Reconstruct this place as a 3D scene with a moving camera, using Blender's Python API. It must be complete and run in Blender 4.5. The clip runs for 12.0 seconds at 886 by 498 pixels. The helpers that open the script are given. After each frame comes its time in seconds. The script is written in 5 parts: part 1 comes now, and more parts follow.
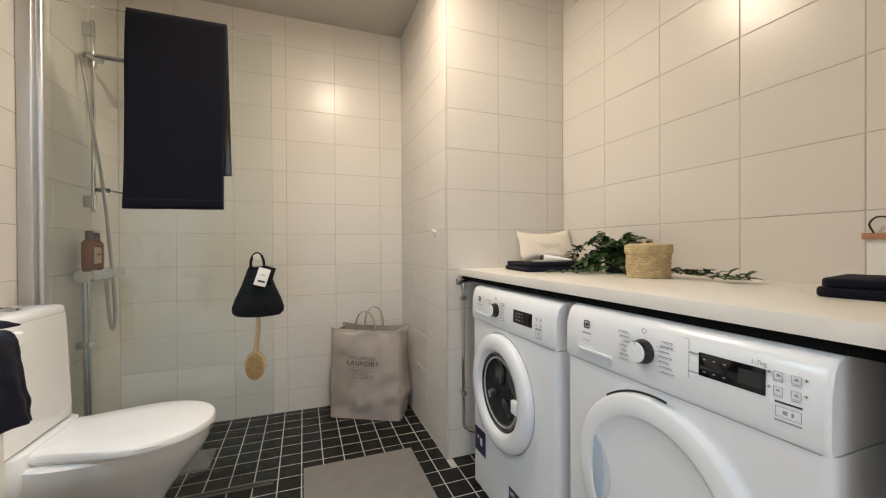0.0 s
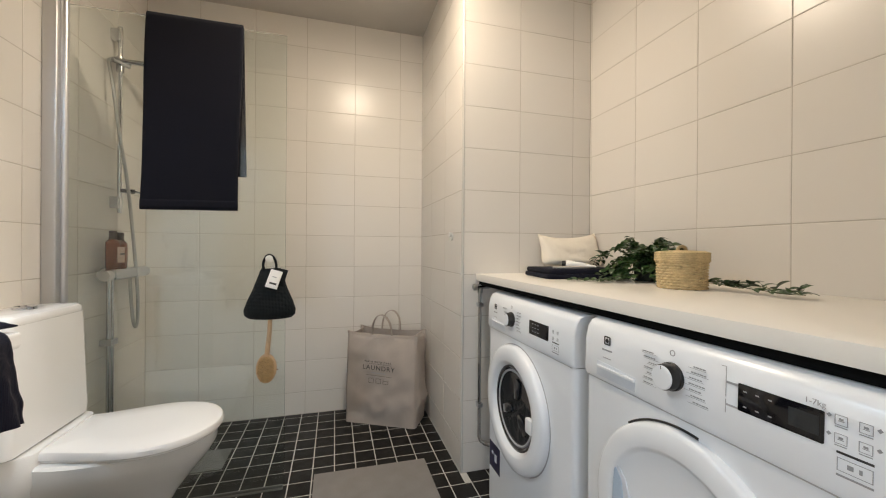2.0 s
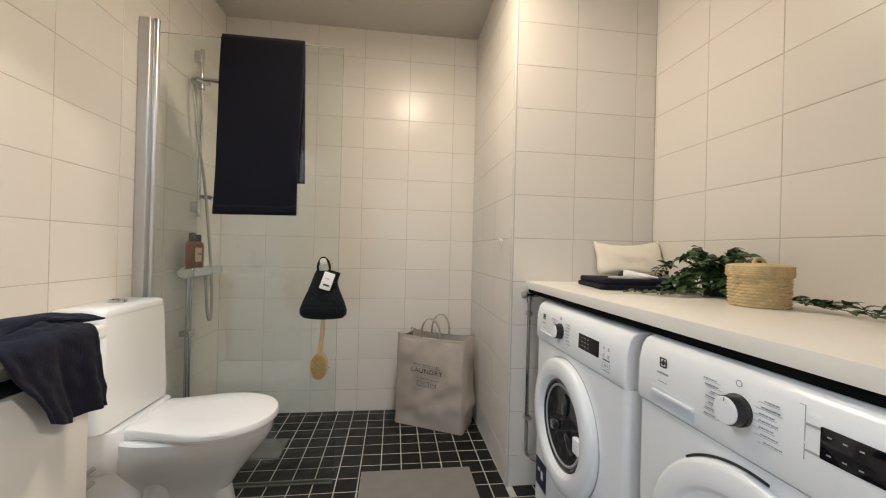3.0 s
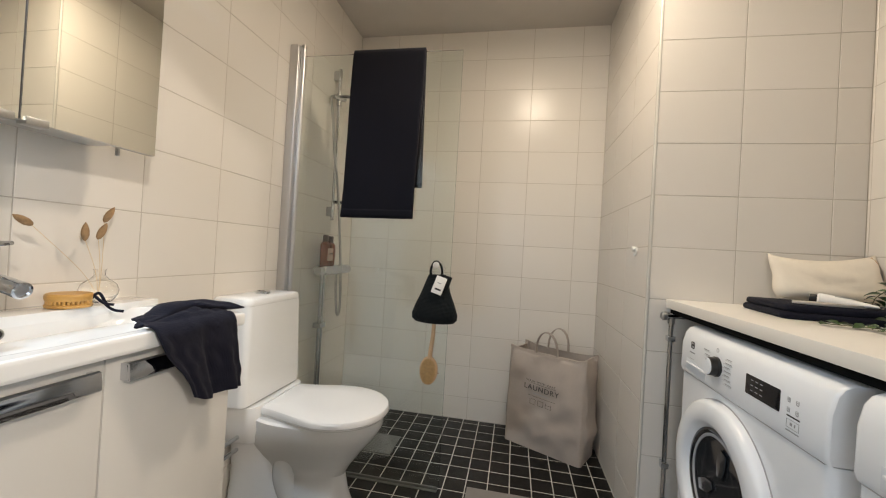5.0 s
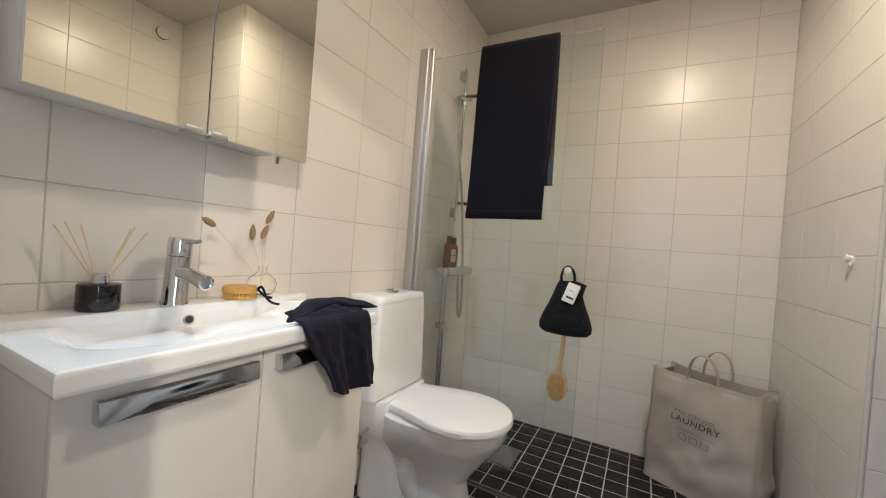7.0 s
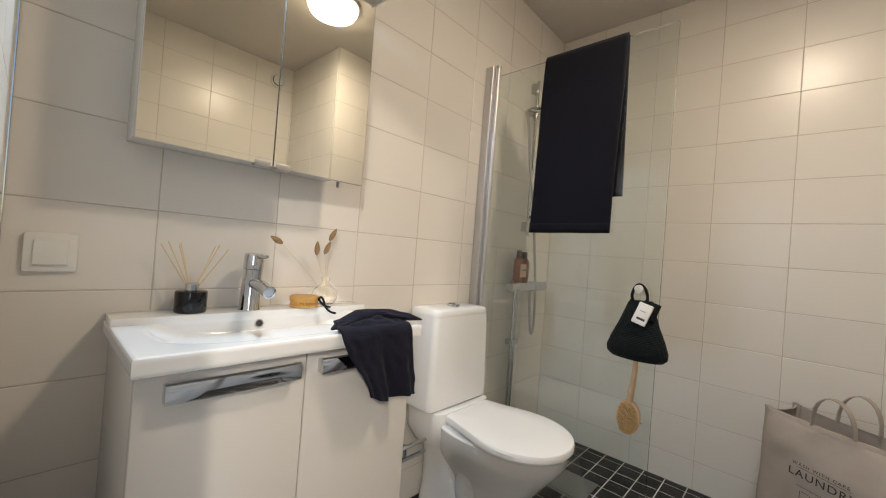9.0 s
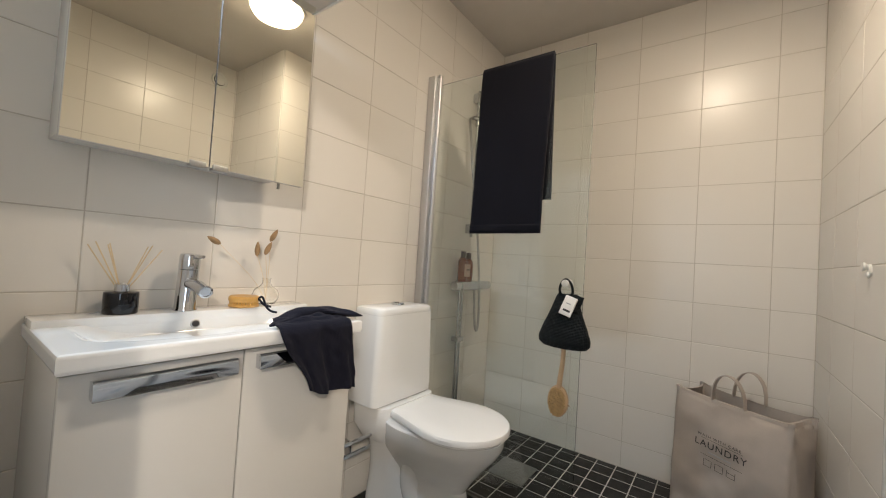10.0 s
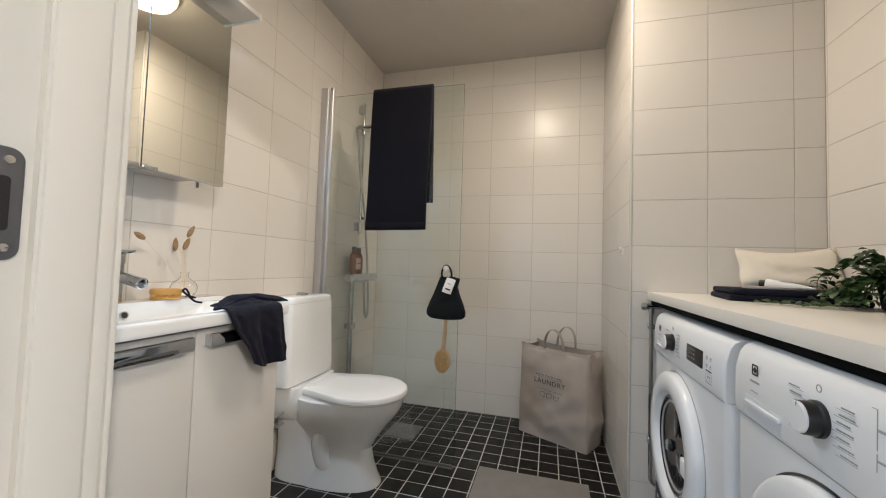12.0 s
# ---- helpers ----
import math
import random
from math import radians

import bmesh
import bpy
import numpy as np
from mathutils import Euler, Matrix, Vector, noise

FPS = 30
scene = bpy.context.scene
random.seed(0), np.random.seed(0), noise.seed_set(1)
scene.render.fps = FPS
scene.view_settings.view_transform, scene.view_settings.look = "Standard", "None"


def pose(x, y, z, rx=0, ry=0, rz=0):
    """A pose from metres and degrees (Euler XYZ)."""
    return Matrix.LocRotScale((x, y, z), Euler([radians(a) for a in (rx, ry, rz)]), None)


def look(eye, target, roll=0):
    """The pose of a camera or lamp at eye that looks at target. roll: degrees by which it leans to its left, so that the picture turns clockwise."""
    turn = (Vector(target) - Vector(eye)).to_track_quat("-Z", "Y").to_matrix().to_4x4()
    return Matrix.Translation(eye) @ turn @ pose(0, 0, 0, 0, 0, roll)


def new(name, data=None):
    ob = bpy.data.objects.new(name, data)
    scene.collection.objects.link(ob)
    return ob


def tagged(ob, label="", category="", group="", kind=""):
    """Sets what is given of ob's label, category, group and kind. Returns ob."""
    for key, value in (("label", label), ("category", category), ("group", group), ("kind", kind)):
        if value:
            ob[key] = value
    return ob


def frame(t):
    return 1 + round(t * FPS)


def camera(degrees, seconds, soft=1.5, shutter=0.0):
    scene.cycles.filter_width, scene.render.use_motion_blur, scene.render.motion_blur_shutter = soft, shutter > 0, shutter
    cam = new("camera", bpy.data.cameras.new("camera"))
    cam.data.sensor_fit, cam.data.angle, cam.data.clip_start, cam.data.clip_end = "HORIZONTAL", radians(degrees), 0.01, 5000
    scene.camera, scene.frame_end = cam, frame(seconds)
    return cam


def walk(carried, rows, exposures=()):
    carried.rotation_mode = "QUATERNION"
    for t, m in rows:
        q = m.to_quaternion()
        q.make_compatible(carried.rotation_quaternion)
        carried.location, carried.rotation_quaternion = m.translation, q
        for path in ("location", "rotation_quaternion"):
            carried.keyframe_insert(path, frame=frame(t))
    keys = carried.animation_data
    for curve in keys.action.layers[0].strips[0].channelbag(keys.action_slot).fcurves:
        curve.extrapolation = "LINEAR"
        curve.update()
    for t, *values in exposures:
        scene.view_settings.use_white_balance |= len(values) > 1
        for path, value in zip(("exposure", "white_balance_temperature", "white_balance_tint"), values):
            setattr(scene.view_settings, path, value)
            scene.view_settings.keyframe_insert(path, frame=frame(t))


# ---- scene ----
cam = camera(98.9, 12.0, 1.1)
PATH = [
    (0, (0.216, 0.186, 1.052), (0.909, 2.062, 1.041), -0.3),
    (0.5, (0.213, 0.217, 1.044), (0.903, 2.094, 1.035), -0.2),
    (1, (0.212, 0.237, 1.042), (0.897, 2.116, 1.035), -0.1),
    (1.5, (0.249, 0.239, 1.058), (0.903, 2.129, 1.054), -0.0),
    (2, (0.3, 0.24, 1.061), (0.847, 2.164, 1.059), 0.4),
    (2.5, (0.327, 0.244, 1.067), (0.739, 2.201, 1.067), 0.9),
    (3, (0.343, 0.249, 1.076), (0.597, 2.233, 1.082), 1.4),
    (3.2, (0.346, 0.251, 1.073), (0.529, 2.242, 1.086), 1.5),
    (5, (0.367, 0.351, 1.072), (-0.004, 2.316, 1.089), 3.3),
    (5.5, (0.348, 0.377, 1.067), (-0.176, 2.307, 1.077), 3.6),
    (6, (0.327, 0.396, 1.066), (-0.358, 2.276, 1.066), 4.0),
    (6.5, (0.311, 0.4, 1.068), (-0.502, 2.227, 1.06), 4.2),
    (7, (0.292, 0.42, 1.075), (-0.643, 2.188, 1.057), 4.4),
    (7.5, (0.285, 0.434, 1.109), (-0.776, 2.129, 1.085), 4.6),
    (7.7, (0.298, 0.437, 1.124), (-0.834, 2.086, 1.092), 4.7),
    (9.3, (0.466, 0.509, 1.085), (-0.898, 1.972, 1.105), 4.4),
    (9.5, (0.487, 0.512, 1.082), (-0.848, 2.001, 1.108), 4.2),
    (10, (0.526, 0.481, 1.076), (-0.656, 2.093, 1.132), 3.7),
    (10.5, (0.521, 0.404, 1.08), (-0.432, 2.161, 1.147), 3.0),
    (11, (0.512, 0.325, 1.068), (-0.279, 2.16, 1.146), 2.6),
    (11.5, (0.513, 0.224, 1.034), (-0.168, 2.103, 1.119), 2.1),
    (12, (0.539, 0.119, 1.027), (-0.003, 2.043, 1.115), 1.8),
]
walk(cam, [(t, look(eye, target, roll)) for t, eye, target, roll in PATH], ((0.0, 0.29, 6450, 10), (2.0, 0.28, 6400, 10), (5.0, 0.15, 6450, 10), (7.5, 0.12, 6400, 10), (10.0, 0.11, 6450, 10), (11.0, 0.10, 6400, 10), (12.0, 0.07, 6150, 10)))

# ---- light ----
world = bpy.data.worlds.new("sky")
scene.world = world
world.use_nodes = True
wn = world.node_tree.nodes
sky = wn.new("ShaderNodeTexSky")
sky.sky_type, sky.sun_disc = "NISHITA", False
sky.sun_elevation, sky.sun_rotation = radians(35), radians(200)
world.node_tree.links.new(sky.outputs["Color"], wn["Background"].inputs["Color"])
wn["Background"].inputs["Strength"].default_value = 0.1

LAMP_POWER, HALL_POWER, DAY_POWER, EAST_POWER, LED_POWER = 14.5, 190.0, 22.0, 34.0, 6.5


def lamp_object(name, kind, power, colour, m, size=0.1, size_y=0.0):
    data = bpy.data.lights.new(name, kind)
    data.energy, data.color = power, colour
    if kind == "AREA":
        data.shape, data.size, data.size_y = "RECTANGLE", size, size_y or size
    else:
        data.shadow_soft_size = size
    ob = new(name, data)
    ob.matrix_basis = m
    return tagged(ob, kind="structure")


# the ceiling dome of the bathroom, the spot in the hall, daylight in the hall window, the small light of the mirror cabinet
lamp_object("dome_light", "AREA", LAMP_POWER, (1.0, 0.84, 0.65), pose(0.47, 1.64, 2.464), 0.18, 0.18)
bpy.data.lights["dome_light"].shape = "DISK"
lamp_object("hall_light", "POINT", HALL_POWER, (1.0, 0.89, 0.76), pose(2.30, -1.11, 2.455), 0.06)
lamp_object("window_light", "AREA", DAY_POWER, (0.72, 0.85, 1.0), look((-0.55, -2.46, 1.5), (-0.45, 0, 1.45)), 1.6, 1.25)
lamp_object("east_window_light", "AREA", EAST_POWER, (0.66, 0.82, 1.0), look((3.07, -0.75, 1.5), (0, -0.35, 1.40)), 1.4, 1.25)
lamp_object("cabinet_light", "AREA", LED_POWER, (0.60, 0.80, 1.0), pose(-0.555, 0.95, 1.918), 0.08, 0.04)

# ---- materials ----
MATS = {}


def mat(name, colour, rough=0.5, metal=0.0, vary=0.06, scale=8.0, grain=0.0, grain_scale=200.0, rough_vary=0.015,
        each=0.0, coat=0.0, spec=0.5, second=None, mix_scale=3.0, sheen=0.0):
    """A surface with broad and fine variation of colour and gloss and a fine relief."""
    if name in MATS:
        return MATS[name]
    m = bpy.data.materials.new(name)
    m.use_nodes = True
    nt = m.node_tree
    n, link = nt.nodes, nt.links.new
    b = n["Principled BSDF"]
    tc = n.new("ShaderNodeNewGeometry")
    big = n.new("ShaderNodeTexNoise")
    big.inputs["Scale"].default_value, big.inputs["Detail"].default_value = scale, 6
    link(tc.outputs["Position"], big.inputs["Vector"])
    fine = n.new("ShaderNodeTexNoise")
    fine.inputs["Scale"].default_value, fine.inputs["Detail"].default_value = grain_scale, 3
    link(tc.outputs["Position"], fine.inputs["Vector"])
    add = n.new("ShaderNodeMath")
    add.operation = "MULTIPLY_ADD"
    link(fine.outputs["Fac"], add.inputs[0])
    add.inputs[1].default_value = 0.4
    link(big.outputs["Fac"], add.inputs[2])
    rng = n.new("ShaderNodeMapRange")
    rng.inputs["From Min"].default_value, rng.inputs["From Max"].default_value = 0.4, 1.0
    rng.inputs["To Min"].default_value, rng.inputs["To Max"].default_value = 1 - vary, 1 + vary
    link(add.outputs[0], rng.inputs["Value"])
    value = rng.outputs["Result"]
    if each:
        info = n.new("ShaderNodeObjectInfo")
        r2 = n.new("ShaderNodeMapRange")
        r2.inputs["To Min"].default_value, r2.inputs["To Max"].default_value = 1 - each, 1 + each
        link(info.outputs["Random"], r2.inputs["Value"])
        mul = n.new("ShaderNodeMath")
        mul.operation = "MULTIPLY"
        link(value, mul.inputs[0])
        link(r2.outputs["Result"], mul.inputs[1])
        value = mul.outputs[0]
    hsv = n.new("ShaderNodeHueSaturation")
    hsv.inputs["Color"].default_value = (*colour, 1)
    if second:
        mixer = n.new("ShaderNodeMix")
        mixer.data_type = "RGBA"
        patch = n.new("ShaderNodeTexNoise")
        patch.inputs["Scale"].default_value, patch.inputs["Detail"].default_value = mix_scale, 8
        link(tc.outputs["Position"], patch.inputs["Vector"])
        link(patch.outputs["Fac"], mixer.inputs["Factor"])
        mixer.inputs["A"].default_value, mixer.inputs["B"].default_value = (*colour, 1), (*second, 1)
        link(mixer.outputs["Result"], hsv.inputs["Color"])
    link(value, hsv.inputs["Value"])
    link(hsv.outputs["Color"], b.inputs["Base Color"])
    rr = n.new("ShaderNodeMapRange")
    rr.inputs["From Min"].default_value, rr.inputs["From Max"].default_value = 0.3, 0.7
    rr.inputs["To Min"].default_value, rr.inputs["To Max"].default_value = max(0.0, rough - rough_vary), rough + rough_vary
    link(big.outputs["Fac"], rr.inputs["Value"])
    link(rr.outputs["Result"], b.inputs["Roughness"])
    b.inputs["Metallic"].default_value = metal
    b.inputs["Specular IOR Level"].default_value = spec
    b.inputs["Coat Weight"].default_value = coat
    b.inputs["Sheen Weight"].default_value = sheen
    if grain:
        bump = n.new("ShaderNodeBump")
        bump.inputs["Strength"].default_value, bump.inputs["Distance"].default_value = grain, 0.002
        link(fine.outputs["Fac"], bump.inputs["Height"])
        link(bump.outputs["Normal"], b.inputs["Normal"])
    MATS[name] = m
    return m


def weave(name, colour, rough=0.9, scale=420.0, strength=0.5, vary=0.12, sheen=0.03):
    """Woven cloth: two crossing waves as relief, with soft broad variation."""
    m = mat(name, colour, rough, vary=vary, scale=14, grain_scale=500, sheen=sheen, spec=0.2)
    n, link = m.node_tree.nodes, m.node_tree.links.new
    tc = n["Geometry"]
    total = None
    for axis in ("X", "Y", "Z"):
        w = n.new("ShaderNodeTexWave")
        w.bands_direction = axis
        w.inputs["Scale"].default_value, w.inputs["Distortion"].default_value = scale / 6.28, 1.2
        link(tc.outputs["Position"], w.inputs["Vector"])
        if total is None:
            total = w.outputs["Fac"]
        else:
            a = n.new("ShaderNodeMath")
            link(total, a.inputs[0])
            link(w.outputs["Fac"], a.inputs[1])
            total = a.outputs[0]
    bump = n.new("ShaderNodeBump")
    bump.inputs["Strength"].default_value, bump.inputs["Distance"].default_value = strength, 0.001
    link(total, bump.inputs["Height"])
    link(bump.outputs["Normal"], n["Principled BSDF"].inputs["Normal"])
    return m


def glass_mat(name, tint=(0.90, 0.95, 0.93), rough=0.0, ior=1.45):
    m = bpy.data.materials.new(name)
    m.use_nodes = True
    b = m.node_tree.nodes["Principled BSDF"]
    b.inputs["Base Color"].default_value = (*tint, 1)
    b.inputs["Transmission Weight"].default_value = 1
    b.inputs["Roughness"].default_value, b.inputs["IOR"].default_value = rough, ior
    return m


def glow(name, colour, strength):
    m = bpy.data.materials.new(name)
    m.use_nodes = True
    b = m.node_tree.nodes["Principled BSDF"]
    b.inputs["Base Color"].default_value = (0.9, 0.9, 0.9, 1)
    b.inputs["Emission Color"].default_value = (*colour, 1)
    b.inputs["Emission Strength"].default_value = strength
    return m


TILE = mat("wall_tile", (0.715, 0.68, 0.63), 0.29, vary=0.0, each=0.02, rough_vary=0.0)
GROUT = mat("wall_grout", (0.52, 0.475, 0.42), 0.9, vary=0.15, scale=12, grain=0.3)
FTILE = mat("floor_tile", (0.0080, 0.0076, 0.0072), 0.42, vary=0.35, scale=20, each=0.25, grain=0.25, grain_scale=150, rough_vary=0.1, spec=0.28)
FGROUT = mat("floor_grout", (0.50, 0.49, 0.46), 0.9, vary=0.25, scale=9, grain=0.3)
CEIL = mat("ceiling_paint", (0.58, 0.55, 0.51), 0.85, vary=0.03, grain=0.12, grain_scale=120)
PAINT = mat("wall_paint", (0.75, 0.74, 0.72), 0.7, vary=0.03, grain=0.1)
PAINTH = mat("hall_paint", (0.42, 0.41, 0.39), 0.8, vary=0.03, grain=0.1)
FRAMEP = mat("door_frame_paint", (0.57, 0.555, 0.505), 0.32, rough_vary=0.0, vary=0.01, grain=0.06, grain_scale=40)
HALLF = mat("hall_oak", (0.36, 0.25, 0.15), 0.45, vary=0.2, scale=6, grain=0.1)
CERAMIC = mat("ceramic", (0.83, 0.84, 0.845), 0.07, vary=0.004, scale=1, rough_vary=0.0, coat=0.4)
SEATP = mat("seat_plastic", (0.87, 0.875, 0.88), 0.16, vary=0.004, scale=1, rough_vary=0.0)
ENAMEL = mat("white_enamel", (0.79, 0.82, 0.86), 0.22, vary=0.004, scale=1, rough_vary=0.0)
PANELP = mat("panel_plastic", (0.82, 0.85, 0.89), 0.26, vary=0.004, scale=1, rough_vary=0.0)
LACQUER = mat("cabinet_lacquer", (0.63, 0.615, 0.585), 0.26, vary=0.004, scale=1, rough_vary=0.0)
LAMIN = mat("counter_laminate", (0.83, 0.80, 0.74), 0.30, vary=0.005, scale=1, grain=0.02, grain_scale=300, rough_vary=0.0)
CHROME = mat("chrome", (0.60, 0.61, 0.63), 0.09, metal=1.0, vary=0.03, rough_vary=0.03)
ALU = mat("anodised_aluminium", (0.60, 0.60, 0.61), 0.40, metal=1.0, vary=0.02, rough_vary=0.0)
STEEL = mat("brushed_steel", (0.45, 0.45, 0.44), 0.38, metal=1.0, vary=0.12, grain=0.1, grain_scale=300)
MIRROR = mat("mirror_silver", (0.83, 0.83, 0.76), 0.0, metal=1.0, vary=0.0, rough_vary=0.0)
NAVY = weave("navy_towel", (0.0038, 0.0043, 0.0095), scale=1100, strength=0.3)
CHAR = weave("charcoal_linen", (0.0066, 0.0072, 0.0160), scale=700, strength=0.35)
BLACKQ = weave("quilted_neoprene", (0.004, 0.007, 0.009), scale=350, strength=1.0, rough=0.7)
BAGC = weave("taupe_canvas", (0.45, 0.395, 0.35), scale=1100, strength=0.3, vary=0.07)
CREAM = weave("cream_cotton", (0.78, 0.72, 0.62), scale=1000, strength=0.3, vary=0.05)
RUBBERMAT = weave("grey_mat_weave", (0.27, 0.255, 0.245), scale=800, strength=0.5, vary=0.08, sheen=0.0)
BLACK = mat("black_plastic", (0.012, 0.012, 0.013), 0.3)
BLACKG = mat("black_glass_paint", (0.006, 0.006, 0.008), 0.06, vary=0.0)
DARK = mat("dark_print", (0.035, 0.033, 0.035), 0.6)
GREY = mat("grey_print", (0.38, 0.38, 0.40), 0.6)
LGREY = mat("light_grey_plastic", (0.62, 0.66, 0.72), 0.3)
PURPLE = mat("navy_sticker", (0.012, 0.012, 0.05), 0.3)
WHITEP = mat("white_paper", (0.82, 0.81, 0.79), 0.6)
WOODL = mat("pale_beech", (0.58, 0.40, 0.24), 0.5, vary=0.15, scale=25, grain=0.2, grain_scale=120)
BAMBOO = mat("honey_wood", (0.56, 0.31, 0.08), 0.4, vary=0.18, scale=30, grain=0.2)
BRISTLE = mat("bristle", (0.50, 0.33, 0.15), 0.8, vary=0.3, scale=90)
GRASS = mat("seagrass", (0.46, 0.35, 0.19), 0.75, vary=0.28, scale=45, grain=0.5, grain_scale=160, second=(0.62, 0.48, 0.26), mix_scale=30)
AMBER = mat("amber_plastic", (0.16, 0.035, 0.012), 0.14, vary=0.08, coat=0.5)
LABELB = mat("label_beige", (0.52, 0.36, 0.28), 0.6)
LEAF = mat("leaf_green", (0.030, 0.068, 0.018), 0.38, vary=0.3, scale=60, each=0.35, grain=0.1)
STEMM = mat("stem_green", (0.10, 0.11, 0.04), 0.6, vary=0.2)
TAIL = mat("dried_tail", (0.31, 0.195, 0.10), 0.9, vary=0.25, scale=120, grain=0.6, grain_scale=600)
STRAW = mat("dry_straw", (0.66, 0.51, 0.31), 0.7, vary=0.15)
SWITCH = mat("switch_plastic", (0.74, 0.73, 0.69), 0.28, vary=0.01)
COPPER = mat("copper_wood", (0.42, 0.20, 0.11), 0.45, vary=0.1)
SEAL = mat("seal_plastic", (0.10, 0.105, 0.10), 0.35, vary=0.1)
GLASS = glass_mat("clear_glass")
EDGE = glass_mat("glass_edge", (0.72, 0.82, 0.77), 0.05)
VASE = glass_mat("vase_glass", (0.99, 0.98, 0.96))
DOME = glow("opal_dome", (1.0, 0.80, 0.56), 9.0)
LED = glow("led_cover", (0.85, 0.93, 1.0), 12.0)


# ---- building helpers ----
def part(name, bm, material, parent=None, label="", smooth=None):
    """One mesh object from a bmesh in world coordinates, under parent."""
    if smooth is None:
        smooth = radians(35)
    if smooth:
        for f in bm.faces:
            f.smooth = True
        for e in bm.edges:
            if len(e.link_faces) == 2 and e.calc_face_angle(0) > smooth:
                e.smooth = False
    me = bpy.data.meshes.new(name)
    bm.to_mesh(me)
    bm.free()
    me.materials.append(material)
    ob = new(name, me)
    if parent is not None:
        ob.parent = parent
        if parent.type == "EMPTY":
            ob.matrix_parent_inverse = parent.matrix_basis.inverted()
    if label:
        tagged(ob, label)
    return ob


def thing(name, at, label, category, group=""):
    e = new(name)
    e.empty_display_size = 0.05
    e.matrix_basis = Matrix.Translation(at)
    return tagged(e, label, category, group)


def single(name, bm, material, label, category, kind="", smooth=None):
    return tagged(part(name, bm, material, None, "", smooth), label, category, kind=kind)


def bevel_all(bm, w, seg=2, angle=30):
    if w > 0:
        es = [e for e in bm.edges if len(e.link_faces) == 2 and e.calc_face_angle(0) > radians(angle)]
        bmesh.ops.bevel(bm, geom=es, offset=w, segments=seg, profile=0.6, affect="EDGES", clamp_overlap=True)
    return bm


def box(x0, y0, z0, x1, y1, z1, w=0.0, seg=2):
    bm = bmesh.new()
    bmesh.ops.create_cube(bm, size=1, matrix=Matrix.Translation(((x0 + x1) / 2, (y0 + y1) / 2, (z0 + z1) / 2))
                          @ Matrix.Diagonal((abs(x1 - x0), abs(y1 - y0), abs(z1 - z0), 1)))
    return bevel_all(bm, w, seg)


def join(*bms):
    out = bmesh.new()
    for b in bms:
        me = bpy.data.meshes.new("tmp")
        b.to_mesh(me)
        out.from_mesh(me)
        b.free()
        bpy.data.meshes.remove(me)
    return out


def moved(bm, m):
    bm.transform(m)
    return bm


def loft(rings, closed=True, cap0=True, cap1=True):
    """A skin over rings of equally many points."""
    bm = bmesh.new()
    vs = [[bm.verts.new(p) for p in r] for r in rings]
    n = len(rings[0])
    for a, b in zip(vs, vs[1:]):
        for i in range(n if closed else n - 1):
            j = (i + 1) % n
            bm.faces.new((a[i], a[j], b[j], b[i]))
    if cap0:
        bm.faces.new(list(reversed(vs[0])))
    if cap1:
        bm.faces.new(vs[-1])
    bmesh.ops.recalc_face_normals(bm, faces=bm.faces[:])
    return bm


AX = {"z": Matrix.Identity(4), "x": Matrix.Rotation(radians(90), 4, "Y"), "y": Matrix.Rotation(radians(-90), 4, "X")}


def lathe(profile, at, axis="z", n=32, cap0=True, cap1=True):
    """Turns (radius, height) pairs round an axis through at."""
    rings = [[(r * math.cos(6.283185 * i / n), r * math.sin(6.283185 * i / n), h) for i in range(n)] for r, h in profile]
    m = axis if isinstance(axis, Matrix) else Matrix.Translation(at) @ AX[axis]
    return moved(loft(rings, True, cap0, cap1), m)


def tube(pts, r, n=10, taper=None):
    """A round bar along points, smoothed by a Catmull-Rom curve."""
    P = [Vector(p) for p in pts]
    path = []
    if len(P) > 2:
        Q = [P[0] * 2 - P[1]] + P + [P[-1] * 2 - P[-2]]
        for i in range(1, len(Q) - 2):
            for k in range(6):
                t = k / 6
                a, b, c, d = Q[i - 1:i + 3]
                path.append(0.5 * (2 * b + (c - a) * t + (2 * a - 5 * b + 4 * c - d) * t * t + (3 * b - a - 3 * c + d) * t ** 3))
        path.append(P[-1])
    else:
        path = P
    rings, up = [], None
    for i, p in enumerate(path):
        d = (path[min(i + 1, len(path) - 1)] - path[max(i - 1, 0)]).normalized()
        if up is None:
            up = d.orthogonal().normalized()
        up = (up - d * up.dot(d)).normalized()
        side = d.cross(up)
        rr = r if taper is None else r + (taper - r) * i / (len(path) - 1)
        rings.append([p + rr * (math.cos(6.283185 * k / n) * up + math.sin(6.283185 * k / n) * side) for k in range(n)])
    return loft(rings)


def rounded(w, h, r, n=5):
    """Outline of a rounded rectangle round the origin."""
    out = []
    for cx, cy, a in ((w / 2 - r, h / 2 - r, 0), (-w / 2 + r, h / 2 - r, 90), (-w / 2 + r, -h / 2 + r, 180), (w / 2 - r, -h / 2 + r, 270)):
        for i in range(n + 1):
            t = radians(a + 90 * i / n)
            out.append((cx + r * math.cos(t), cy + r * math.sin(t)))
    return out


def slab(outline, m, depth, w=0.0):
    """An outline in x, y, pulled up by depth in z, set by m."""
    bm = loft([[(x, y, 0) for x, y in outline], [(x, y, depth) for x, y in outline]])
    return moved(bevel_all(bm, w, 2, 50), m)


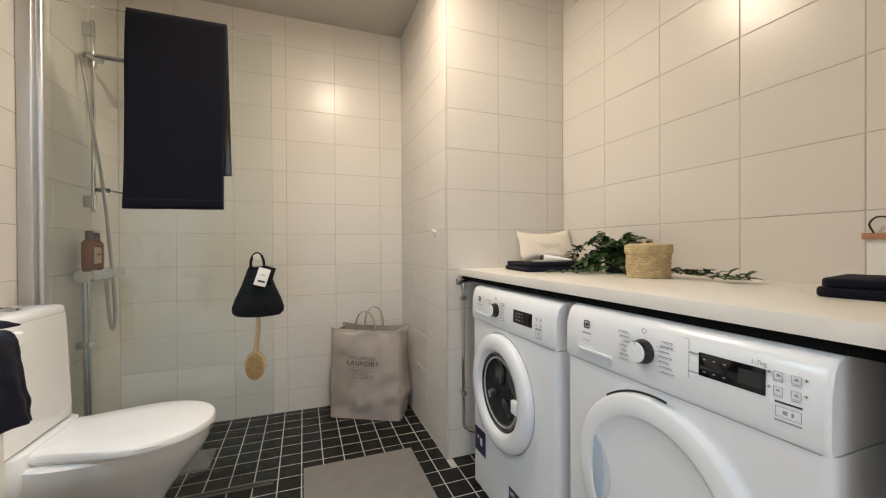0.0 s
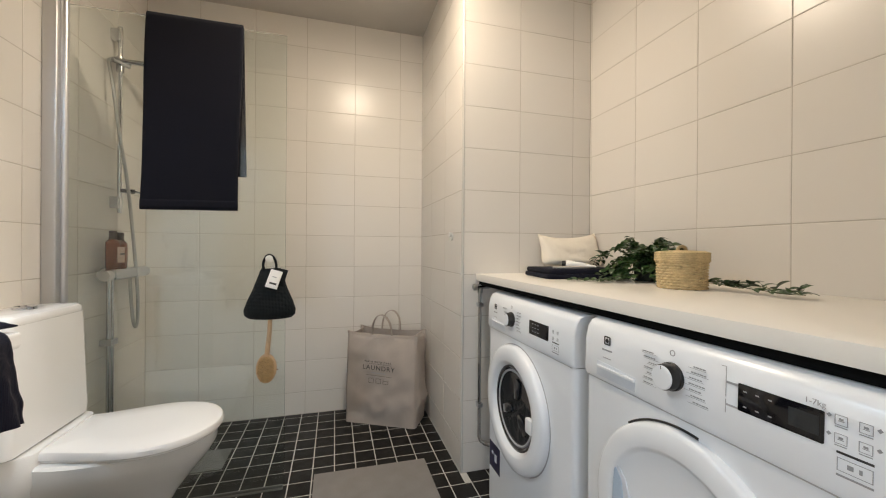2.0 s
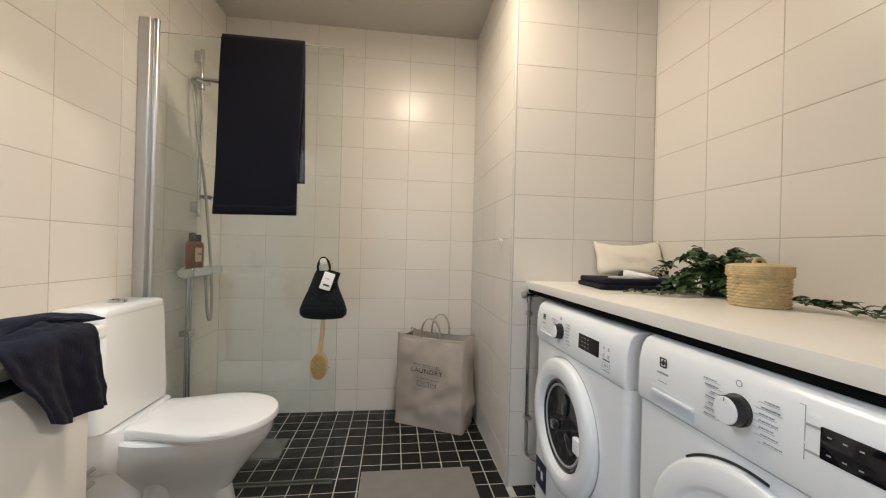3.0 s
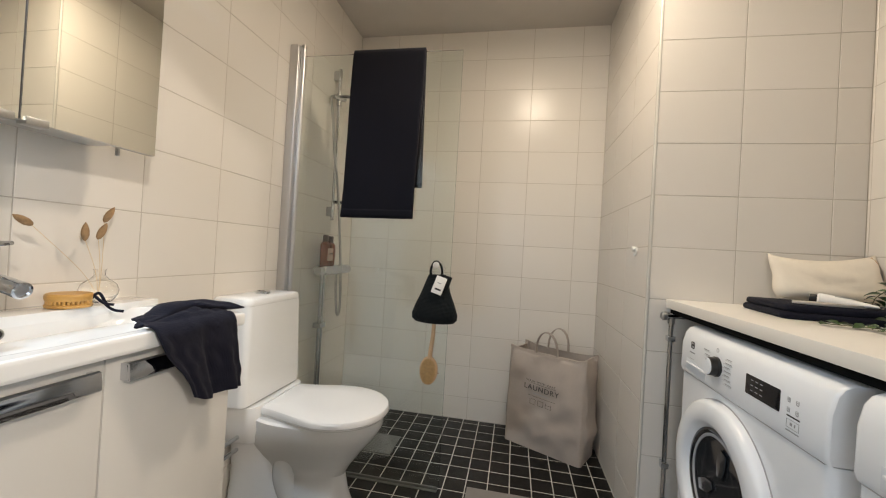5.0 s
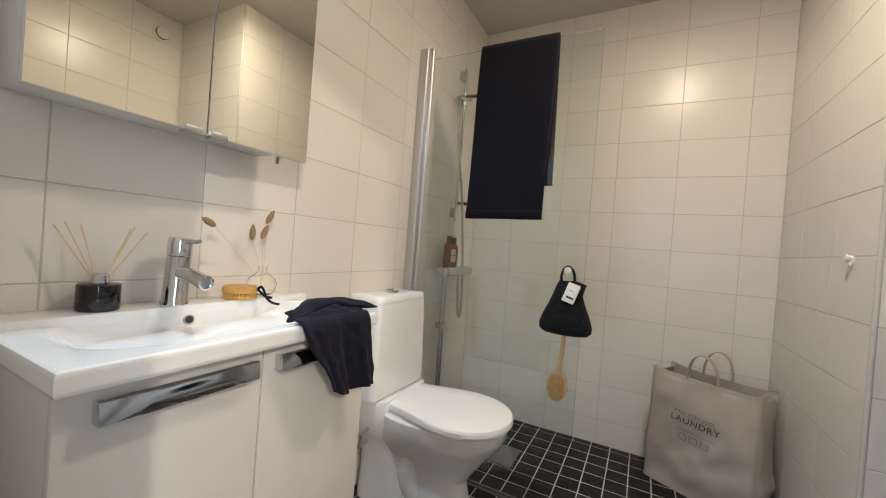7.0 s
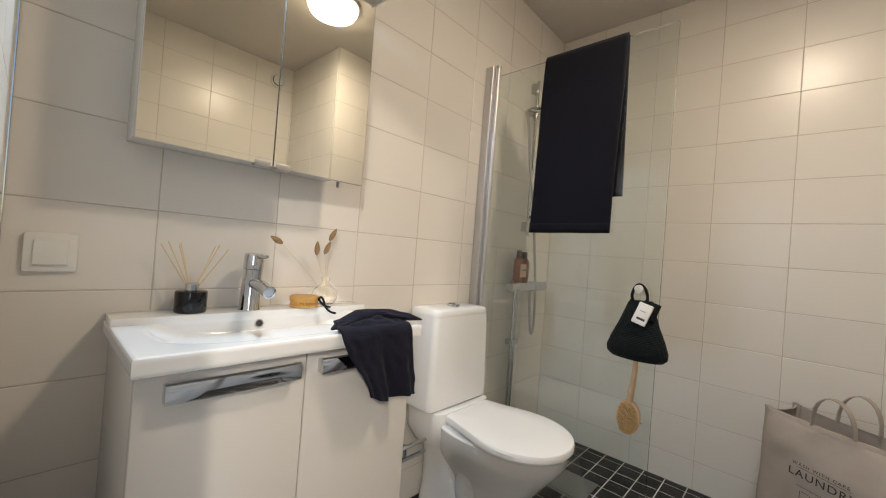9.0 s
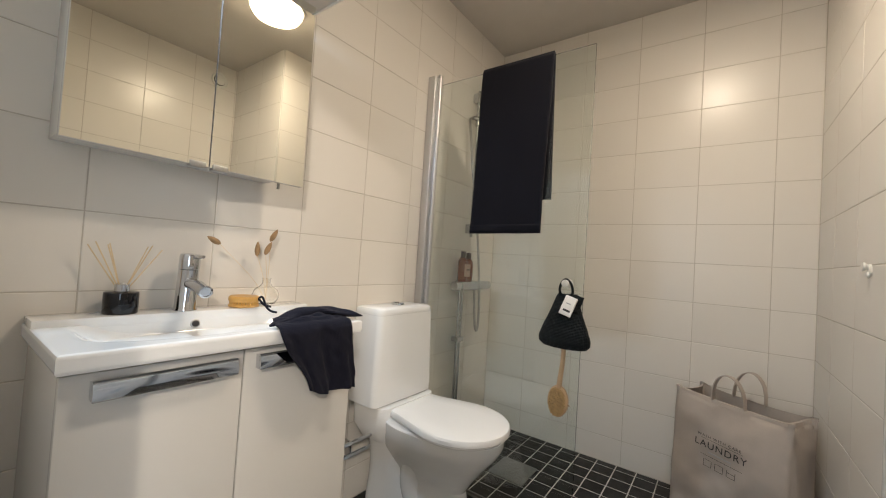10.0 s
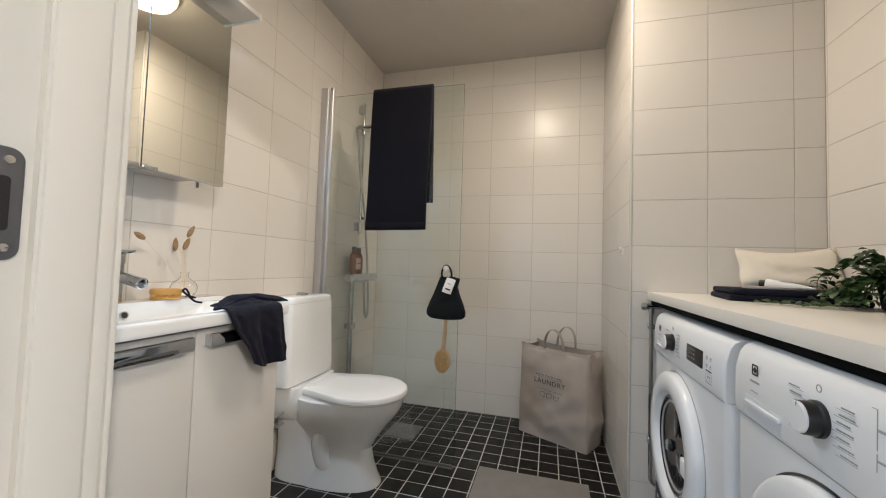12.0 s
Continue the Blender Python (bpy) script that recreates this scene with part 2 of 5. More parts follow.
def sheet(f, nu, nv, thick, both=True):
    """A cloth from f(u, v), with thickness along its normals."""
    P = [[Vector(f(i / nu, j / nv)) for i in range(nu + 1)] for j in range(nv + 1)]
    N = []
    for j in range(nv + 1):
        row = []
        for i in range(nu + 1):
            a = P[j][min(i + 1, nu)] - P[j][max(i - 1, 0)]
            b = P[min(j + 1, nv)][i] - P[max(j - 1, 0)][i]
            c = a.cross(b)
            row.append(c.normalized() if c.length > 1e-9 else Vector((0, 0, 1)))
        N.append(row)
    bm = bmesh.new()
    A = [[bm.verts.new(P[j][i] + N[j][i] * thick / 2) for i in range(nu + 1)] for j in range(nv + 1)]
    B = [[bm.verts.new(P[j][i] - N[j][i] * thick / 2) for i in range(nu + 1)] for j in range(nv + 1)]
    for j in range(nv):
        for i in range(nu):
            bm.faces.new((A[j][i], A[j][i + 1], A[j + 1][i + 1], A[j + 1][i]))
            bm.faces.new((B[j][i], B[j + 1][i], B[j + 1][i + 1], B[j][i + 1]))
    for i in range(nu):
        bm.faces.new((A[0][i], B[0][i], B[0][i + 1], A[0][i + 1]))
        bm.faces.new((A[nv][i], A[nv][i + 1], B[nv][i + 1], B[nv][i]))
    for j in range(nv):
        bm.faces.new((A[j][0], A[j + 1][0], B[j + 1][0], B[j][0]))
        bm.faces.new((A[j][nu], B[j][nu], B[j + 1][nu], A[j + 1][nu]))
    return bm


def words(text, size, m, material, parent, name="print", spread=1.0):
    """Lettering as a flat mesh, lying in the local x, y plane of m."""
    c = bpy.data.curves.new(name, "FONT")
    c.body, c.size, c.align_x, c.align_y, c.space_character, c.extrude = text, size, "CENTER", "CENTER", spread, 0.0003
    o = bpy.data.objects.new(name, c)
    me = bpy.data.meshes.new_from_object(o)
    bpy.data.objects.remove(o)
    bm = bmesh.new()
    bm.from_mesh(me)
    bpy.data.meshes.remove(me)
    return part(name, moved(bm, m), material, parent, smooth=0)


# ---- structure ----
X0, X1, Y0, Y1, H = -0.75, 1.577, 0.452, 2.81, 2.53      # the room between its tiled faces
CX, CY = 0.876, 1.936                                     # the boxed shaft in the corner
JL, JR, DOORH, YOUT = 0.054, 0.940, 2.020, 0.30              # the doorway
G = 0.0012                                                # joint depth


def setting(name, bm, material, label, category="wall"):
    return single(name, bm, material, label, category, "structure", smooth=0)


floor = setting("floor", box(X0 - 0.1, YOUT, -0.12, X1 + 0.1, Y1 + 0.1, -0.0008), FGROUT, "light grey grout bed under small dark floor tiles", "floor")
hall_floor = setting("floor_hall", box(-1.6, -2.6, -0.12, 3.1, YOUT, -0.002), HALLF, "oak floor of the hall outside the doorway", "floor")
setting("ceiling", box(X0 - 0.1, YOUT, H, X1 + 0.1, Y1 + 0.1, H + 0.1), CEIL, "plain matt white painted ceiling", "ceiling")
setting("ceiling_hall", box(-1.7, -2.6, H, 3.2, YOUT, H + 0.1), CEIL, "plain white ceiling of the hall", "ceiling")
wall_left = setting("wall_left", box(X0 - 0.1, Y0 + G, -0.003, X0 - G, Y1 + G, H), GROUT, "wall of off-white satin tiles with beige joints")
wall_back = setting("wall_back", box(X0 - 0.1, Y1 + G, -0.003, X1 + 0.1, Y1 + 0.1, H), GROUT, "shower end wall of off-white satin tiles")
wall_right = setting("wall_right", box(X1 + G, YOUT, -0.003, X1 + 0.1, Y1 + G, H), GROUT, "wall of off-white satin tiles above a worktop")
shaft = setting("wall_shaft", box(CX + G, CY + G, -0.003, X1 + G, Y1 + G, H), GROUT, "boxed-in shaft clad with off-white tiles")
front_l = setting("wall_front_left", box(X0 - 0.1, YOUT + 0.02, -0.003, JL - 0.05, Y0 + G - 0.006, H), GROUT, "wall beside the doorway, tiled inside")
front_r = setting("wall_front_right", box(JR + 0.05, YOUT + 0.02, -0.003, X1 + G, Y0 - G, H), GROUT, "wall beside the doorway, tiled inside")
setting("wall_front_top", box(JL - 0.05, YOUT + 0.02, DOORH + 0.05, JR + 0.05, Y0, H), PAINT, "wall above the doorway")
setting("wall_hall_side", box(-1.6, YOUT - 0.08, 0, JL - 0.05, YOUT + 0.02, H), PAINTH, "warm grey painted hall wall beside the doorway")
setting("wall_hall_side_2", box(JR + 0.05, YOUT - 0.08, 0, 3.1, YOUT + 0.02, H), PAINTH, "warm grey painted hall wall beside the doorway")
setting("wall_hall_top", box(JL - 0.05, YOUT - 0.08, DOORH + 0.05, JR + 0.05, YOUT + 0.02, H), PAINTH, "warm grey painted hall wall above the doorway")
setting("wall_hall_west", box(-1.7, -2.6, 0, -1.6, YOUT, H), PAINTH, "warm grey painted hall wall")
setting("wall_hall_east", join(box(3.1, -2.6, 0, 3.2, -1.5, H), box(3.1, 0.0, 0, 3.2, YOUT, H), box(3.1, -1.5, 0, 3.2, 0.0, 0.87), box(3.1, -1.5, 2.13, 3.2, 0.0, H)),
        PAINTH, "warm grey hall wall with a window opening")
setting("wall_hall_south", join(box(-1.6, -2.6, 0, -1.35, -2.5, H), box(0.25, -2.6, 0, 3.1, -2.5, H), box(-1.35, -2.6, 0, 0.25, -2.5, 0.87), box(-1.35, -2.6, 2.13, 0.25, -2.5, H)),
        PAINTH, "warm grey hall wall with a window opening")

# door frame, with a stop, fine grooves and a strike plate
frame_1 = tagged(new("door_1"), "cream-white painted door frame with fine grooves", "door frame", kind="structure")
for side, x, s in (("left", JL, -1), ("right", JR, 1)):
    def lining(a, y0, y1, z1=DOORH + 0.05, w=0.002):
        return box(min(x + s * a, x + s * 0.05), y0, 0, max(x + s * a, x + s * 0.05), y1, z1, w)
    part("rebate", lining(0.013, YOUT - 0.10, 0.370), FRAMEP, frame_1)
    part("jamb", lining(0.0, 0.372, 0.4205, w=0.003), FRAMEP, frame_1)
    part("lining", lining(0.0005, 0.423, 0.4375, w=0.0025), FRAMEP, frame_1)
    part("trim", lining(0.0, 0.440, 0.447, w=0.0025), FRAMEP, frame_1)
    part("core", lining(0.004, 0.369, 0.446, w=0), FRAMEP, frame_1)
part("head", box(JL - 0.05, YOUT - 0.10, DOORH, JR + 0.05, 0.447, DOORH + 0.05, 0.003), FRAMEP, frame_1)
part("threshold", box(JL, YOUT, 0, JR, 0.45, 0.012, 0.004), FRAMEP, frame_1)
plate = part("strike_plate", slab(rounded(0.036, 0.108, 0.012), pose(JL - 0.0135, 0.344, 1.073, 0, 90, 0) @ pose(0, 0, 0, 0, 0, 90), 0.0025, 0.0006), mat("gunmetal", (0.13, 0.13, 0.14), 0.42, metal=0.7, vary=0.1), frame_1, "grey steel strike plate with screws")
for dz in (0.042, -0.042):
    part("screw", lathe([(0.0001, 0.0045), (0.004, 0.004), (0.005, 0.002)], (JL - 0.0135, 0.350, 1.073 + dz), "x", 12), CHROME, plate)
part("latch_hole", slab(rounded(0.020, 0.052, 0.004), pose(JL - 0.0105, 0.342, 1.073, 0, 90, 0) @ pose(0, 0, 0, 0, 0, 90), 0.0006), BLACK, plate)


def facing(way, x, y, z):
    """A frame on a surface: local x to the viewer's right, y up, z out of the surface."""
    cols = {"-x": ((0, -1, 0), (0, 0, 1), (-1, 0, 0)), "+x": ((0, 1, 0), (0, 0, 1), (1, 0, 0)), "-y": ((1, 0, 0), (0, 0, 1), (0, -1, 0))}[way]
    m = Matrix(cols).transposed().to_4x4()
    m.translation = (x, y, z)
    return m


def bar(m, x, y, w, h, d=0.0008):
    """A thin printed bar on a surface."""
    return moved(box(x - w / 2, y - h / 2, 0, x + w / 2, y + h / 2, d), m)


# ---- washing machine and dryer under the worktop ----
PRINT = mat("panel_print", (0.30, 0.31, 0.33), 0.5)
SEAM = mat("seam_grey", (0.45, 0.45, 0.46), 0.6)
GRIPBLUE = mat("grip_blue", (0.44, 0.54, 0.66), 0.25, coat=0.4)
PORTHOLE = mat("porthole_dark", (0.020, 0.022, 0.026), 0.07, coat=0.6)
DRUM = mat("drum_steel", (0.030, 0.032, 0.036), 0.2, coat=0.5)
FX = 0.93


def machine(name, ya, yb, top, label, dryer):
    """A front loader between ya and yb, its front at FX: body, bowed control panel, door, knob, display."""
    yc = (ya + yb) / 2
    t = thing(name, (FX + 0.3, yc, 0), label, "tumble dryer" if dryer else "washing machine")
    seam = top - 0.145
    w = yb - ya
    body = loft([[(FX + 0.002 + (0.3 - y2), yc + x2, z) for x2, y2 in rounded(w, 0.6, 0.018)] for z in (0.014, seam - 0.002)])
    part("body", body, ENAMEL, t)
    for fx in (FX + 0.06, FX + 0.54):
        for fy in (ya + 0.06, yb - 0.06):
            part("foot", lathe([(0.022, 0.0), (0.024, 0.004), (0.018, 0.016)], (fx, fy, 0)), BLACK, t)
    # control panel: leans back towards its rounded top
    prof = [(0.0, seam), (-0.004, seam + 0.012), (-0.002, seam + 0.09), (0.006, top - 0.022), (0.016, top - 0.008), (0.034, top), (0.58, top), (0.6, top - 0.02), (0.6, seam)]
    def panel_ring(y, k):
        return [(FX + (0.3 + (dx - 0.3) * k), y, seam + (z - seam) * (1 - (1 - k) * 0.5)) for dx, z in prof]
    panel = part("control_panel", loft([panel_ring(ya + 0.001, 0.985), panel_ring(ya + 0.004, 0.996), panel_ring(ya + 0.009, 1), panel_ring(yb - 0.009, 1),
                                        panel_ring(yb - 0.004, 0.996), panel_ring(yb - 0.001, 0.985)]), PANELP, t)
    face = facing("-x", FX - 0.0035, yc, seam) @ pose(0, 0, 0, -1.3, 0, 0)

    def at(u, v):
        return face @ pose(u, v, 0.0004)
    k = w / 0.6
    # logo block, drawer, knob, print, display, keys
    lg = -0.213 * k if dryer else -0.222 * k
    dv = -0.008 if dryer else -0.015
    part("badge", join(bar(at(lg, 0.108 + dv), 0, 0.009, 0.018, 0.003), bar(at(lg, 0.108 + dv), 0, -0.009, 0.018, 0.003), bar(at(lg, 0.108 + dv), 0.009, 0, 0.003, 0.018),
                       bar(at(lg, 0.108 + dv), -0.009, 0, 0.003, 0.018), moved(bar(Matrix.Identity(4), 0, 0, 0.009, 0.009), at(lg, 0.108 + dv) @ pose(0, 0, 0, 0, 0, 45))), DARK, panel)
    part("badge_bar", bar(at(lg, 0.085 + dv), 0, 0, 0.034, 0.0038), PRINT, panel)
    part("badge_bar", bar(at(lg, 0.066 + dv), 0, 0, 0.026, 0.002), GREY, panel)
    drawer = part("drawer_recess", moved(slab([(-0.062, -0.002), (0.062, -0.002), (0.062, 0.028), (-0.062, 0.034)], Matrix.Identity(4), 0.0012, 0.0004), at(lg + 0.028, 0.012)), LGREY, panel, "pale blue-grey drawer grip")
    part("grip_lip", moved(box(-0.055, 0.0, 0, 0.062, 0.007, 0.006, 0.002), at(lg + 0.028, 0.030)), PANELP, drawer)
    kn = -0.027 * k if dryer else -0.078 * k
    dial = part("dial", moved(lathe([(0.027, 0.0), (0.027, 0.006), (0.025, 0.008), (0.0245, 0.022), (0.0235, 0.024)], (0, 0, 0), n=40), at(kn, 0.082 + dv)), BLACK, panel, "black programme dial")
    part("dial_cap", moved(lathe([(0.0228, 0.0235), (0.0228, 0.0265), (0.021, 0.028), (0.0001, 0.0285)], (0, 0, 0), n=40), at(kn, 0.082 + dv)), PANELP, dial, "white dial face")
    part("pointer", moved(box(-0.0007, 0.016, 0.0275, 0.0007, 0.0218, 0.0284), at(kn, 0.082 + dv)), DARK, dial)
    rows_l, rows_r = (7, 7) if dryer else (6, 7)
    for side, rows in ((-1, rows_l), (1, rows_r)):
        for i in range(rows):
            yy = 0.114 + dv - 0.064 * i / (rows - 1)
            swing = math.sin(math.pi * (i + 0.5) / rows)
            ln = (0.030, 0.024, 0.034, 0.028, 0.032, 0.026, 0.030)[(i + side) % 7]
            near = 0.026 + 0.012 * (1 - swing)
            far = near + 0.010 + ln
            strip = [bar(at(kn, yy), side * (near + far) / 2, -0.0028, far - near, 0.0005)]
            u = far - ln
            while u < far - 0.004:
                wl = 0.003 + 0.004 * ((i * 7 + int(u * 1000)) % 5) / 5
                strip.append(bar(at(kn, yy), side * (u + wl / 2), 0.0004, wl, 0.0022))
                u += wl + 0.0014
            part("programme_print", join(*strip), PRINT, panel)
    part("power_mark", moved(lathe([(0.0045, 0), (0.006, 0), (0.006, 0.0007), (0.0045, 0.0007), (0.0045, 0)], (0, 0, 0), n=20, cap0=False, cap1=False), at(kn, 0.127 + dv)), PRINT, panel)
    if dryer:
        part("bracket_print", join(bar(at(kn + 0.105, 0.1), 0, 0, 0.0009, 0.05), bar(at(kn + 0.105, 0.1), -0.004, 0.025, 0.008, 0.0009), bar(at(kn + 0.105, 0.1), 0.012, 0.0, 0.022, 0.0035),
                                   bar(at(kn + 0.105, 0.06), 0, 0, 0.0009, 0.022), bar(at(kn + 0.105, 0.06), 0.013, 0.003, 0.024, 0.003)), GREY, panel)
    dx, dw, dh = (0.155, 0.112, 0.044) if dryer else (0.115, 0.118, 0.046)
    disp = part("display", moved(slab(rounded(dw, dh, 0.002, 2), Matrix.Identity(4), 0.0016, 0.0004), at(dx, 0.083 + (0 if dryer else dv))), BLACKG, panel, "black glossy display window")
    if dryer:
        part("lcd", bar(at(dx + 0.033, 0.083) @ pose(0, 0, 0.0014), 0, 0, 0.036, 0.026, 0.0006), mat("lcd_grey", (0.03, 0.032, 0.035), 0.2), disp)
        for i in range(3):
            part("indicator", bar(at(dx - 0.045 + 0.018 * i, 0.094) @ pose(0, 0, 0.0014), 0, 0, 0.005, 0.002, 0.0006), PRINT, disp)
            part("indicator", bar(at(dx - 0.045 + 0.018 * i, 0.070) @ pose(0, 0, 0.0014), 0, 0, 0.005, 0.002, 0.0006), PRINT, disp)
        words("1-7kg", 0.011, at(dx + 0.045, 0.113) @ pose(0, 0, 0.0006), GREY, panel)
    else:
        for i in range(9):
            part("indicator", bar(at(dx - 0.035 + 0.017 * (i % 3), 0.081 - 0.012 * (i // 3)) @ pose(0, 0, 0.0014), 0, 0, 0.009, 0.002, 0.0006), GREY, disp)
    kx = dx + (0.073 if dryer else 0.084)
    for i in range(4):
        u, v = kx + (i % 2) * 0.024, (0.100 if dryer else 0.081) - (i // 2) * (0.024 if dryer else 0.02)
        q = 0.0125 if dryer else 0.007
        part("key", join(bar(at(u, v), 0, q / 2, q, 0.0006), bar(at(u, v), 0, -q / 2, q, 0.0006), bar(at(u, v), q / 2, 0, 0.0006, q), bar(at(u, v), -q / 2, 0, 0.0006, q),
                         bar(at(u, v), 0, -q * 0.1, q * 0.5, 0.0007), bar(at(u, v), 0, q * 0.1, q * 0.35, q * 0.22), bar(at(u, v), 0, -q * 0.72, q, 0.0011)), PRINT, panel)
        if dryer:
            part("key_mark", moved(bar(Matrix.Identity(4), 0, 0, 0.004, 0.004), at(u + (-1, 1)[i % 2] * 0.0125, v + 0.003) @ pose(0, 0, 0, 0, 0, 45)), PRINT, panel)
    u, v = kx + 0.014, 0.044 if dryer else 0.034
    part("start_key", join(bar(at(u, v), 0, 0.008, 0.034, 0.0007), bar(at(u, v), 0, -0.008, 0.034, 0.0007), bar(at(u, v), 0.017, 0, 0.0007, 0.017), bar(at(u, v), -0.017, 0, 0.0007, 0.017),
                           bar(at(u, v), -0.004, 0, 0.006, 0.006), bar(at(u, v), 0.006, 0, 0.003, 0.006), bar(at(u, v), 0, -0.014, 0.036, 0.0025)), PRINT, panel)
    part("start_bar", bar(at(u, v + 0.015), 0, 0, 0.036, 0.003), DARK, panel)
    # door
    dz, r = (0.497, 0.222) if dryer else (0.494, 0.219)
    dm = facing("-x", FX + 0.002, yc + (0.005 if dryer else 0.040), dz)
    if dryer:
        door = part("door", lathe([(r, 0.0), (r, 0.011), (r - 0.003, 0.016), (r - 0.010, 0.0195), (r - 0.044, 0.022), (r - 0.049, 0.0205), (r - 0.053, 0.0165), (r - 0.058, 0.0150), (r - 0.12, 0.0135), (0.0001, 0.0125)],
                                  (0, 0, 0), dm, 96), PANELP, t, "round glossy white dryer door")
        # black arc round the upper rim only, in place of the door's shadow
        arc = [dm @ Vector(((r + 0.0035) * math.cos(a), (r + 0.0035) * math.sin(a), 0.0005)) for a in [math.radians(82 + 3 * q) for q in range(16)]]
        part("door_gap", tube([tuple(v) for v in arc], 0.0026), BLACK, t, "dark arc painted as the shade above the door")
        grip = [(-0.020, -0.100), (0.010, -0.072), (0.028, -0.025), (0.028, 0.025), (0.010, 0.072), (-0.020, 0.100), (-0.027, 0.06), (-0.031, 0.0), (-0.027, -0.06)]
        well = part("door_grip", moved(slab(grip, Matrix.Identity(4), 0.005, 0.0015), dm @ pose(-0.139, -0.012, 0.0125)), LGREY, door, "pale blue translucent grip recess")
        # flat slab in deeper blue draws the shaded inside of the grip
        part("grip_wall", moved(slab([(-0.020, -0.09), (0.002, -0.066), (0.012, 0.0), (0.002, 0.066), (-0.020, 0.09), (-0.026, 0.0)], Matrix.Identity(4), 0.002, 0.001), dm @ pose(-0.139, -0.012, 0.0178)), GRIPBLUE, well, "deeper blue slab painted as the shade in the recess")
    else:
        door = part("door", lathe([(r, 0.0), (r, 0.014), (r - 0.004, 0.0225), (r - 0.012, 0.0275), (r - 0.03, 0.0305), (r - 0.054, 0.0310), (r - 0.061, 0.0275), (r - 0.072, 0.012), (r - 0.076, 0.006)],
                                  (0, 0, 0), dm, 96, True, False), PANELP, t, "round white porthole door frame")
        part("door_gap", lathe([(r + 0.004, 0.0), (r + 0.004, 0.0012), (r - 0.002, 0.0012)], (0, 0, 0), dm, 64), GREY, t)
        bowl = part("porthole_bowl", lathe([(r - 0.072, 0.012), (r - 0.079, 0.013), (r - 0.086, 0.008), (0.11, 0.004), (0.06, 0.002), (0.0001, 0.0015)], (0, 0, 0), dm @ pose(0, 0, 0.0012), 64, False),
                    PORTHOLE, door, "dark curved glass porthole showing the drum")
        part("gasket", lathe([(0.132, 0.0085), (0.128, 0.0115), (0.124, 0.0095), (0.124, 0.007)], (0, 0, 0), dm @ pose(0, 0, 0.0012), 64, False, False), GREY, bowl, "grey rubber seal")
        for q, a in enumerate((80, 205, 320)):
            part("drum_lifter", moved(slab([(0.03, -0.012), (0.06, -0.02), (0.1, -0.016), (0.105, 0.010), (0.06, 0.018), (0.03, 0.008)], Matrix.Identity(4), 0.004, 0.0018), dm @ pose(0, 0, 0.006, 0, 0, a)), DRUM, bowl, "dull steel drum lifter")
        part("catch", moved(box(0.110, -0.034, 0.008, 0.150, 0.014, 0.026, 0.006), dm @ pose(0, 0, 0.002)), PANELP, door)
    part("panel_seam", box(FX - 0.0002, ya + 0.012, seam - 0.0022, FX + 0.02, yb - 0.012, seam - 0.0008), SEAM, t)
    return t, face, dm


machine("tumble_dryer", 0.503, 1.090, 0.888, "white front-loading tumble dryer under the worktop", True)
washer, wf, wd = machine("washing_machine", 1.137, 1.737, 0.880, "white washing machine with a round porthole door", False)
s1 = part("energy_sticker", bar(facing("-x", FX + 0.001, 1.667, 0.212), 0, 0, 0.10, 0.105, 0.0008), PURPLE, washer, "dark navy sticker")
part("sticker_mark", bar(facing("-x", FX - 0.0001, 1.667, 0.212), 0.012, 0.0, 0.02, 0.03, 0.0008), LGREY, s1)
part("sticker_mark", bar(facing("-x", FX - 0.0001, 1.667, 0.212), -0.018, 0.012, 0.016, 0.012, 0.0008), LGREY, s1)
s2 = part("programme_sticker", join(bar(facing("-x", FX + 0.001, 1.345, 0.133), 0, 0, 0.16, 0.055, 0.0008)), PURPLE, washer, "dark navy sticker with white print")
words("20%", 0.022, facing("-x", FX - 0.0002, 1.40, 0.141), LGREY, s2)
part("sticker_mark", bar(facing("-x", FX - 0.0001, 1.325, 0.138), 0, 0, 0.07, 0.008, 0.0008), LGREY, s2)

# worktop
counter = thing("worktop", (1.26, 1.2, 0.910), "cream-white laminate worktop above the machines", "worktop")
part("top", box(0.9475, Y0 + 0.002, 0.910, X1 - 0.002, CY - 0.002, 0.943, 0.002), LAMIN, counter)
part("edge_band", box(0.946, Y0 + 0.002, 0.9105, 0.9473, CY - 0.002, 0.9425, 0.0004), LAMIN, counter, "white edge band")
# added near-black strip: paints the deep shade between worktop and machine tops
part("support_rail", box(0.962, Y0 + 0.002, 0.8895, 1.00, CY - 0.002, 0.9095, 0.001), mat("gap_shade_black", (0.004, 0.004, 0.004), 0.9, spec=0.1), counter, "added black strip as the shade under the worktop")

# ---- water pipe with valve on the shaft ----
valve = thing("wall_valve", (0.93, CY, 0.4), "chrome water valve and pipe on the tiled shaft", "valve")
part("pipe", tube([(0.955, CY - 0.032, 0.20), (0.955, CY - 0.032, 0.86)], 0.008), CHROME, valve)
for z in (0.33, 0.80):
    part("clamp", join(box(0.942, CY - 0.045, z - 0.01, 0.968, CY - 0.02, z + 0.01, 0.003), box(0.95, CY - 0.022, z - 0.006, 0.96, CY, z + 0.006)), CHROME, valve)
part("valve_body", join(tube([(0.955, CY - 0.032, 0.855), (0.955, CY - 0.032, 0.895)], 0.013), tube([(0.935, CY - 0.04, 0.883), (1.0, CY - 0.03, 0.883)], 0.010)), CHROME, valve)
part("valve_handle", lathe([(0.012, 0), (0.016, 0.004), (0.016, 0.016), (0.011, 0.02)], (0.918, CY - 0.04, 0.883), "x", 16), STEEL, valve)
